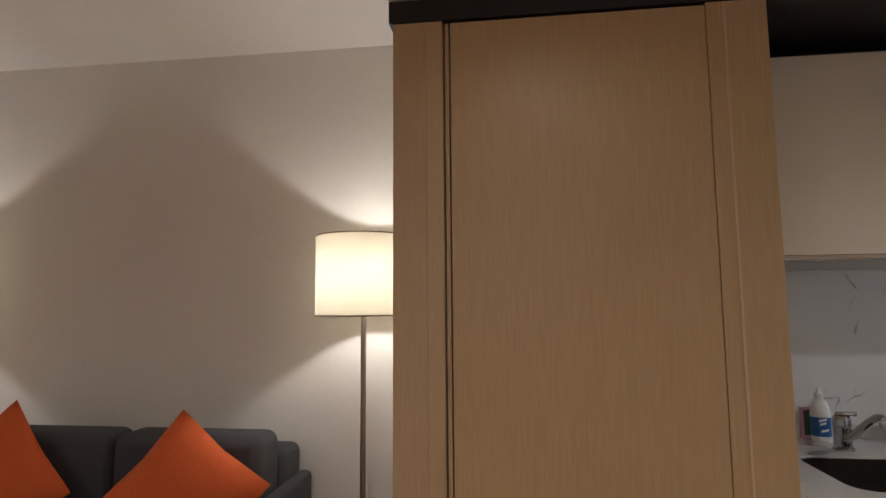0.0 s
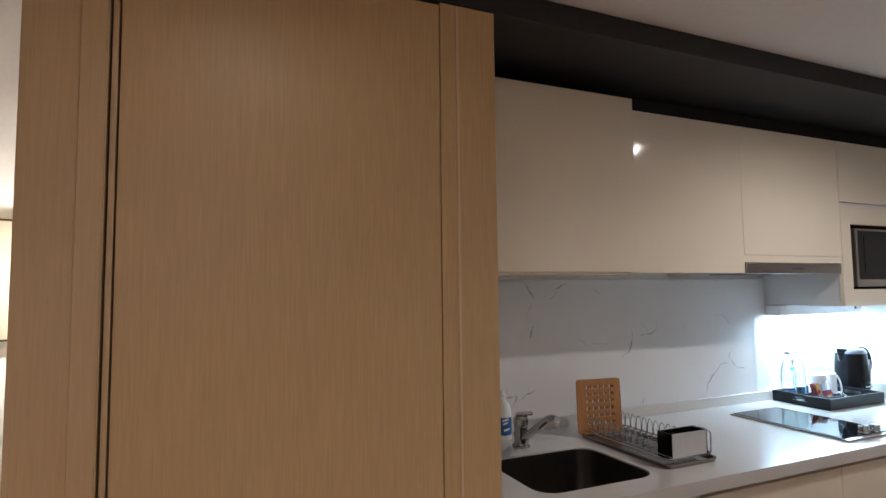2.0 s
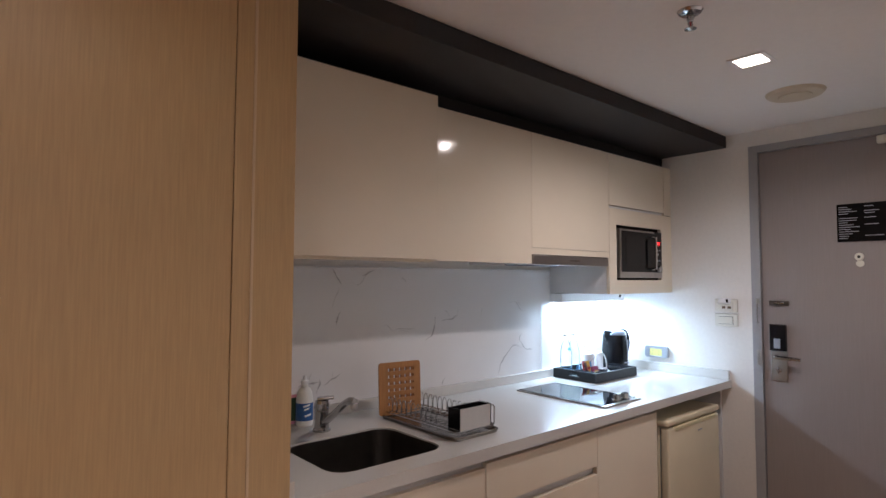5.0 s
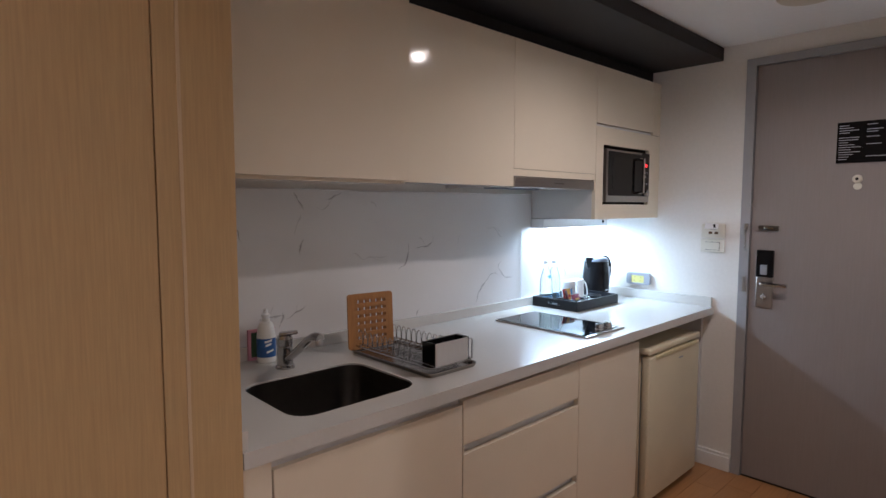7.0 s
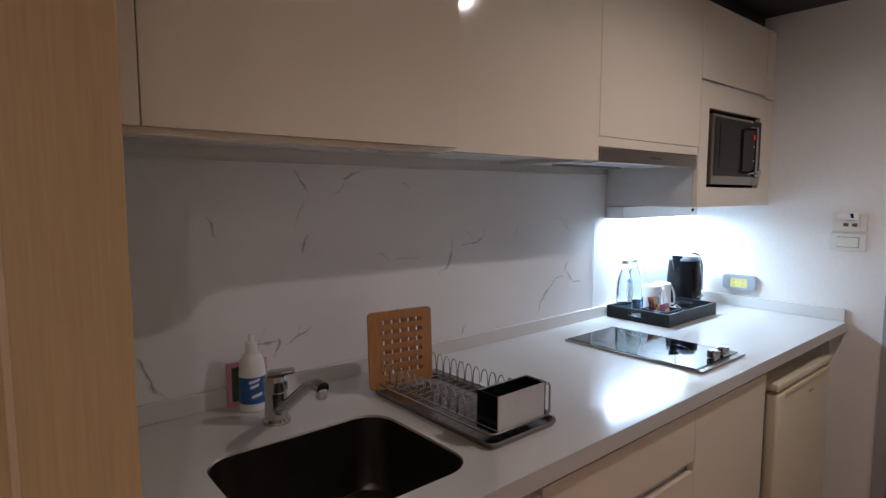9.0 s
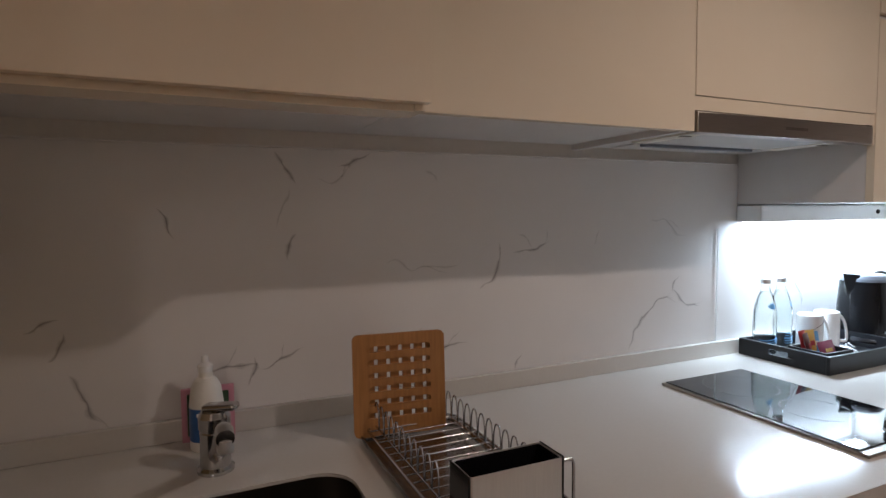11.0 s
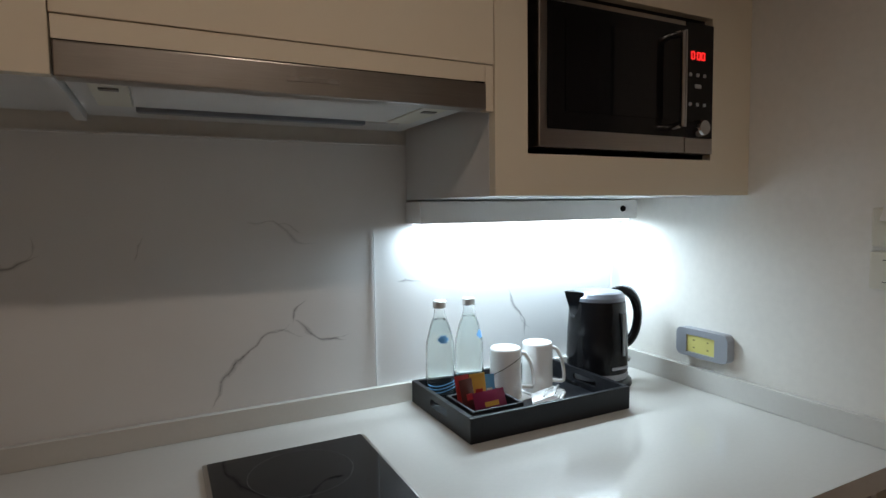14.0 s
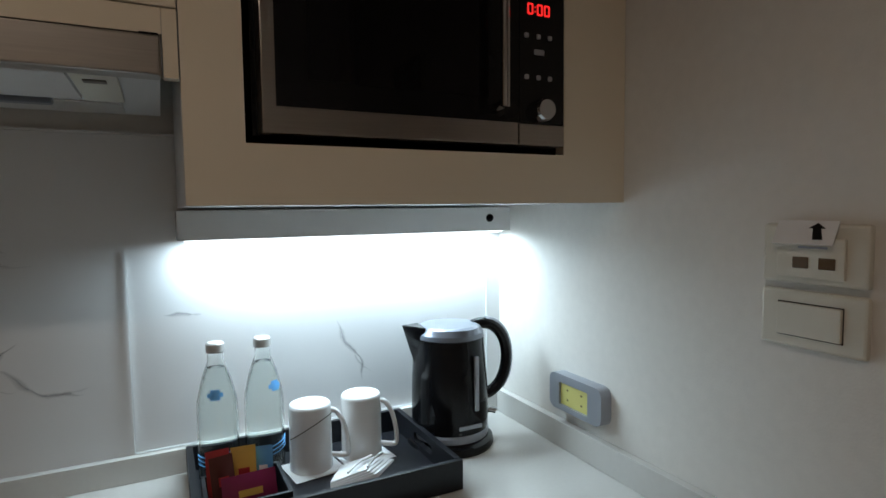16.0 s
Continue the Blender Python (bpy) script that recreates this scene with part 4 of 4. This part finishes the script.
def mug(x, y, turn, line):
    m = thing("mug", "white porcelain mug turned upside down on a paper doily", "mug", "mugs")
    part("cup", lathe([(0, 0.098), (0.0325, 0.098), (0.0345, 0.0965), (0.0355, 0.094), (0.0365, 0.0), (0.0345, 0.0), (0.0335, 0.09), (0, 0.092)], 40), WHITE, m)
    part("handle", tube(bmesh.new(), [(0.034, 0, 0.085), (0.044, 0, 0.083), (0.055, 0, 0.068), (0.062, 0, 0.045), (0.064, 0, 0.022), (0.058, 0, 0.015), (0.035, 0, 0.017)], 0.0042, 10), WHITE, m)
    if line:
        pts = [(0.0364 * math.cos(a), 0.0364 * math.sin(a), 0.062 + 0.02 * math.sin(a * 1.0 + 1.9)) for a in [radians(-150 + 150 * j / 30) for j in range(31)]]
        part("printed_line", tube(bmesh.new(), pts, 0.0007, 4), DARK_GAP, m, "thin dark printed line")
    m.matrix_basis = pose(x, y, TZ + 0.0012, 0, 0, turn) @ Matrix.Diagonal((1, 1, 1.16, 1))


for k, (x, y, turn) in enumerate(((2.789, -0.122, -20), (2.883, -0.115, -25))):
    d = thing("doily", "square white paper doily on the tray", "doily", "doilies", B(-0.045, 0.045, -0.04, 0.04, 0, 0.0008), PAPER)
    d.matrix_basis = pose(x + 0.002, y - 0.006, TZ, 0, 0, 8)
    mug(x, y, turn, k == 0)

caddy = thing("sachet_box", "small black leatherette box of drink sachets", "box")
QX0, QX1, QY0, QY1 = 2.609, 2.725, -0.286, -0.176
part("bottom", B(QX0, QX1, QY0, QY1, TZ, TZ + 0.004), MATT_BLACK, caddy)
for a in ((QX0, QX1, QY0, QY0 + 0.006), (QX0, QX1, QY1 - 0.006, QY1), (QX0, QX0 + 0.006, QY0 + 0.006, QY1 - 0.006), (QX1 - 0.006, QX1, QY0 + 0.006, QY1 - 0.006)):
    part("side", B(*a, TZ + 0.0042, TZ + 0.047, bevel=0.001), MATT_BLACK, caddy)


def sachet(x, y, z, w, h, mat, label, rx, rz):
    s = thing("sachet", label, "sachet", "drink sachets")
    bm = bmesh.new()
    grid = [[bm.verts.new((w * (i / 6 - 0.5), -0.004 * math.sin(math.pi * i / 6) * math.sin(math.pi * j / 6), h * j / 6)) for i in range(7)] for j in range(7)]
    rear = [[bm.verts.new((w * (i / 6 - 0.5), 0.0005 + 0.004 * math.sin(math.pi * i / 6) * math.sin(math.pi * j / 6), h * j / 6)) for i in range(7)] for j in range(7)]
    for g in (grid, rear):
        for j in range(6):
            for i in range(6):
                bm.faces.new((g[j][i], g[j][i + 1], g[j + 1][i + 1], g[j + 1][i]))
    bmesh.ops.recalc_face_normals(bm, faces=bm.faces)
    part("packet", bm, mat, s)
    part("print_band", B(-w * 0.22, w * 0.22, -0.0052, -0.0046, h * 0.4, h * 0.58), WHITE if mat in (RED_LABEL, LIGHT_BLUE) else GOLD_LABEL if mat is PLUM_LABEL else RED_LABEL, s)
    s.matrix_basis = pose(x, y, z, rx, 0, rz)


SZ = TZ + 0.018
sachet(2.640, -0.225, SZ, 0.034, 0.07, BROWN_LABEL, "brown coffee sachet in the black box", -16, 12)
sachet(2.634, -0.215, SZ + 0.004, 0.034, 0.072, RED_LABEL, "red coffee sachet in the black box", -14, 6)
sachet(2.668, -0.212, SZ, 0.036, 0.074, GOLD_LABEL, "gold tea sachet in the black box", -12, -4)
sachet(2.697, -0.203, SZ, 0.028, 0.066, LIGHT_BLUE, "blue and white sugar sachet in the black box", -10, -10)
sachet(2.672, -0.258, SZ, 0.076, 0.052, PLUM_LABEL, "plum tea sachet lying in the black box", -22, 4)

nap = thing("napkin", "folded white paper napkin with two teaspoons", "napkin")
bm = bmesh.new()
base = [(-0.06, -0.022), (0.02, -0.028), (0.075, 0.012), (0.05, 0.03), (-0.01, 0.036)]
for k in range(4):
    s = 1 - 0.08 * k
    lo = [bm.verts.new((x * s - 0.004 * k, y * s, 0.001 + 0.003 * k)) for x, y in base]
    hi = [bm.verts.new((x * s - 0.004 * k, y * s + 0.002, 0.003 + 0.003 * k + 0.005 * (j % 2))) for j, (x, y) in enumerate(base)]
    bm.faces.new(lo[::-1]), bm.faces.new(hi)
    for j in range(5):
        bm.faces.new((lo[j], lo[(j + 1) % 5], hi[(j + 1) % 5], hi[j]))
part("folded_paper", bm, PAPER, nap)
for k in range(2):
    sp_ = part("teaspoon", tube(bmesh.new(), [(-0.03 + 0.035 * k, -0.022, 0.022), (0.0 + 0.03 * k, 0.0, 0.023), (0.03 + 0.02 * k, 0.012, 0.022)], [0.002, 0.0016, 0.003], 8), SATIN, nap, "steel teaspoon")
nap.matrix_basis = pose(2.852, -0.192, TZ, 0, 0, 8)

# ---- kettle ----
ket = thing("electric_kettle", "black electric kettle with a silver lid ring on its base", "kettle")
part("power_base", lathe([(0, 0), (0.078, 0), (0.08, 0.005), (0.078, 0.014), (0.07, 0.018), (0, 0.018)], 48), BLACK_PLASTIC, ket)
part("silver_foot", lathe([(0.064, 0.0185), (0.069, 0.02), (0.071, 0.03), (0.07, 0.034), (0, 0.034)], 48), GREY_PLASTIC, ket)
part("jug", lathe([(0.0695, 0.0342), (0.0705, 0.06), (0.069, 0.12), (0.0635, 0.194), (0, 0.195)], 48), BLACK_PLASTIC, ket)
part("lid_ring", lathe([(0.0635, 0.1952), (0.0625, 0.203), (0.056, 0.2125), (0.05, 0.2155), (0.02, 0.218), (0, 0.2185)], 48), LID, ket, "silver-grey lid")
bm = bmesh.new()
v = [bm.verts.new(p) for p in ((-0.052, -0.026, 0.216), (-0.052, 0.026, 0.216), (-0.088, 0, 0.219), (-0.062, -0.02, 0.16), (-0.062, 0.02, 0.16), (-0.066, 0, 0.148))]
for f in ((0, 2, 5, 3), (2, 1, 4, 5), (0, 1, 2), (3, 5, 4)):
    bm.faces.new([v[k] for k in f])
bmesh.ops.subdivide_edges(bm, edges=bm.edges[:], cuts=2, use_grid_fill=True, smooth=0.3)
part("spout", bm, BLACK_PLASTIC, ket)
part("handle", tube(bmesh.new(), [(0.045, 0, 0.21), (0.068, 0, 0.212), (0.09, 0, 0.204), (0.107, 0, 0.183), (0.114, 0, 0.152), (0.11, 0, 0.12), (0.097, 0, 0.096), (0.08, 0, 0.083), (0.064, 0, 0.079)], [0.0095, 0.0105, 0.0105, 0.0105, 0.0105, 0.0105, 0.0105, 0.0105, 0.0105], 14), BLACK_PLASTIC, ket)
part("handle_trim", tube(bmesh.new(), [(0.07, 0, 0.2185), (0.094, 0, 0.211), (0.113, 0, 0.187), (0.1205, 0, 0.152), (0.1165, 0, 0.117), (0.102, 0, 0.09)], 0.0058, 10), GREY_PLASTIC, ket, "silver handle trim")
part("water_gauge", box(bmesh.new(), -0.0045, 0.0045, -0.0705, -0.0655, 0.075, 0.17, bevel=0.002), GREY_PLASTIC, ket, "grey water-level window").matrix_basis = pose(0.012, -0.0015, 0, 0, 0, 12)
part("brand_bar", box(bmesh.new(), -0.022, 0.022, -0.0722, -0.069, 0.046, 0.052), GREY_PLASTIC, ket).matrix_basis = pose(0.004, 0, 0, 0, 0, 8)
part("switch", tube(bmesh.new(), [(0.07, 0, 0.052), (0.086, -0.002, 0.048), (0.09, -0.004, 0.046)], 0.006, 10), CHROME, ket)
ket.matrix_basis = pose(3.061, -0.122, 0.9004, 0, 0, -8) @ Matrix.Diagonal((1.06, 1.06, 1.08, 1))

# ---- sockets and switches ----
sock = thing("wall_socket", "grey framed wall socket with a yellow plate", "socket")
part("frame", slab(rounded(-0.364, -0.224, 0.978, 1.045, 0.015, 5), [rounded(-0.33, -0.252, 0.988, 1.03, 0.003, 2)], END - 0.024, END - 0.0005, YZ), GREY_PLASTIC, sock)
ye = part("yellow_plate", B(END - 0.02, END - 0.001, -0.3295, -0.2525, 0.9885, 1.0295), YELLOW, sock)
for hy in (-0.31, -0.272):
    for hz in (1.0, 1.018):
        part("pin_hole", B(END - 0.0206, END - 0.0195, hy - 0.002, hy + 0.002, hz - 0.0015, hz + 0.0015), GROOVE, ye)
card = thing("card_switch", "ivory key-card switch plate with a white card in it", "switch")
part("plate", B(END - 0.012, END - 0.0005, -0.752, -0.634, 1.262, 1.332, bevel=0.004), WHITE_PLASTIC, card)
ins = part("insert", B(END - 0.017, END - 0.012, -0.73, -0.655, 1.27, 1.316, bevel=0.001), WHITE_PLASTIC, card)
for y in (-0.712, -0.683):
    part("indicator", B(END - 0.0185, END - 0.0165, y - 0.009, y + 0.009, 1.281, 1.294, bevel=0.001), GROOVE, ins)
part("small_print", B(END - 0.0175, END - 0.0168, -0.712, -0.68, 1.304, 1.3065), GREY_PLASTIC, ins)
lean = pose(END - 0.026, -0.688, 1.309, 0, 28, 0)
bm = B(-0.0006, 0.0006, -0.034, 0.034, 0, 0.03)
bmesh.ops.transform(bm, matrix=lean, verts=bm.verts)
kc = part("key_card", bm, PAPER, card, "white card with a black arrow")
bm = slab([(-0.003, 0.02), (-0.012, 0.027), (-0.022, 0.02), (-0.017, 0.02), (-0.022, 0.006), (-0.011, 0.006), (-0.008, 0.02)], [], -0.0012, -0.0008, YZ)
bmesh.ops.transform(bm, matrix=lean, verts=bm.verts)
part("arrow", bm, BLACK_PLASTIC, kc)
sw2 = thing("light_switch", "ivory wide rocker light switch", "switch")
part("plate", B(END - 0.01, END - 0.0005, -0.752, -0.632, 1.185, 1.254, bevel=0.004), WHITE_PLASTIC, sw2)
part("surround", B(END - 0.0105, END - 0.0095, -0.728, -0.654, 1.1985, 1.2395), DARK_GAP, sw2)
bm = B(END - 0.015, END - 0.009, -0.727, -0.655, 1.2, 1.238, bevel=0.0012)
part("rocker", bm, WHITE_PLASTIC, sw2)

# ---- living room ----


def floor_lamp(x, y):
    fl = thing("floor_lamp", "lit floor lamp with a cream drum shade on a steel pole", "lamp", "floor lamps")
    part("base", lathe([(0.13, 0), (0.13, 0.012), (0.12, 0.018), (0.02, 0.022), (0, 0.022)], 40, (x, y, FLOOR)), STEEL, fl)
    part("pole", tube(bmesh.new(), [(x, y, FLOOR + 0.02), (x, y, 1.4)], 0.011, 14), STEEL, fl)
    sh = part("shade", lathe([(0.188, 1.335), (0.188, 1.643), (0.1865, 1.643), (0.1865, 1.335), (0.188, 1.335)], 64, (x, y, 0)), SHADE, fl, "cream fabric drum shade glowing from within")
    for z in (1.335, 1.643):
        ring = [(x + 0.1885 * math.cos(a), y + 0.1885 * math.sin(a), z) for a in [2 * math.pi * k / 64 for k in range(64)]]
        part("hem", tube(bmesh.new(), ring, 0.0028, 6, closed=True), HEM, sh)
    part("holder", lathe([(0.018, 1.39), (0.02, 1.44), (0, 1.44)], 16, (x, y, 0)), WHITE, fl)


for x, y in LAMPS:
    floor_lamp(x, y)


def cushion_mesh(w, h, d, n=12, pinch=0.75):
    """A stuffed square cushion with drawn-out corners."""
    bm = bmesh.new()
    for side in (1, -1):
        rows = []
        for j in range(n + 1):
            row = []
            for i in range(n + 1):
                u, v = 2 * i / n - 1, 2 * j / n - 1
                k = max(0.0, (1 - u * u) * (1 - v * v)) ** 0.45
                q = 1 - 0.07 * (1 - abs(u * v)) * max(abs(u), abs(v)) ** 3
                row.append(bm.verts.new((u * w / 2 * q, side * d / 2 * k, v * h / 2 * q)))
            rows.append(row)
        for j in range(n):
            for i in range(n):
                bm.faces.new((rows[j][i], rows[j][i + 1], rows[j + 1][i + 1], rows[j + 1][i]))
    bmesh.ops.remove_doubles(bm, verts=bm.verts, dist=1e-4)
    for f in bm.faces:
        f.smooth = True
    bmesh.ops.recalc_face_normals(bm, faces=bm.faces)
    return bm


sofa = thing("sofa", "charcoal fabric sofa against the wall", "sofa")
S0, S1, SB = -2.35, -0.87, 0.22
part("seat_base", B(S0, S1, -0.62, SB, 0.12, 0.36, bevel=0.03, segments=3), SOFA, sofa)
part("back_frame", B(S0, S1, 0.04, SB, 0.2, 0.80, bevel=0.04, segments=4), SOFA, sofa)
mid = (S0 + S1) / 2 + 0.1
for a, b in ((S0 + 0.12, mid), (mid, S1 - 0.02)):
    part("seat_cushion", B(a + 0.006, b - 0.006, -0.6, -0.1, 0.362, 0.5, bevel=0.035, segments=4), SOFA, sofa)
    part("back_cushion", B(a + 0.006, b - 0.006, -0.14, 0.06, 0.47, 0.885, bevel=0.05, segments=5), SOFA, sofa)
part("arm", B(S0 - 0.02, S0 + 0.115, -0.62, SB, 0.12, 0.62, bevel=0.04, segments=4), SOFA, sofa)
part("arm", B(S1 - 0.012, S1 + 0.05, -0.6, SB, 0.12, 0.68, bevel=0.025, segments=4), SOFA, sofa)
for x in (S0 + 0.06, S1 - 0.06):
    for y in (-0.55, 0.12):
        part("leg", B(x - 0.025, x + 0.025, y - 0.025, y + 0.025, FLOOR, 0.121), BLACK_PLASTIC, sofa)
for x, z, roll, rz in ((-1.12, 0.71, 40, 8), (-1.86, 0.735, 50, -6)):
    p = thing("throw_pillow", "bright orange square cushion leaning on the sofa", "cushion", "throw pillows", cushion_mesh(0.42, 0.42, 0.15), ORANGE)
    p.matrix_basis = pose(x, -0.26, z, -12, roll, rz)

# ---- floor planks ----
PW, PL = 0.121, 1.21
rnd = random.Random(7)
plank = {}
rows = int((YL - Y0) / PW) + 1
for r in range(rows):
    x = X0 - rnd.uniform(0, PL)
    y = Y0 + r * PW
    while x < END:
        a, b = max(x, X0), min(x + PL, END)
        if b - a > 0.02:
            key = round(b - a, 3)
            if key not in plank:
                plank[key] = mesh("plank", B(0.0006, b - a - 0.0006, 0.0006, PW - 0.0006, -0.011, 0.0, bevel=0.0006, segments=1), PLANK, False)
            ob = new("plank", plank[key])
            ob.location = (a, y, FLOOR)
            ob.parent = bpy.data.objects["floor"]
        x += PL
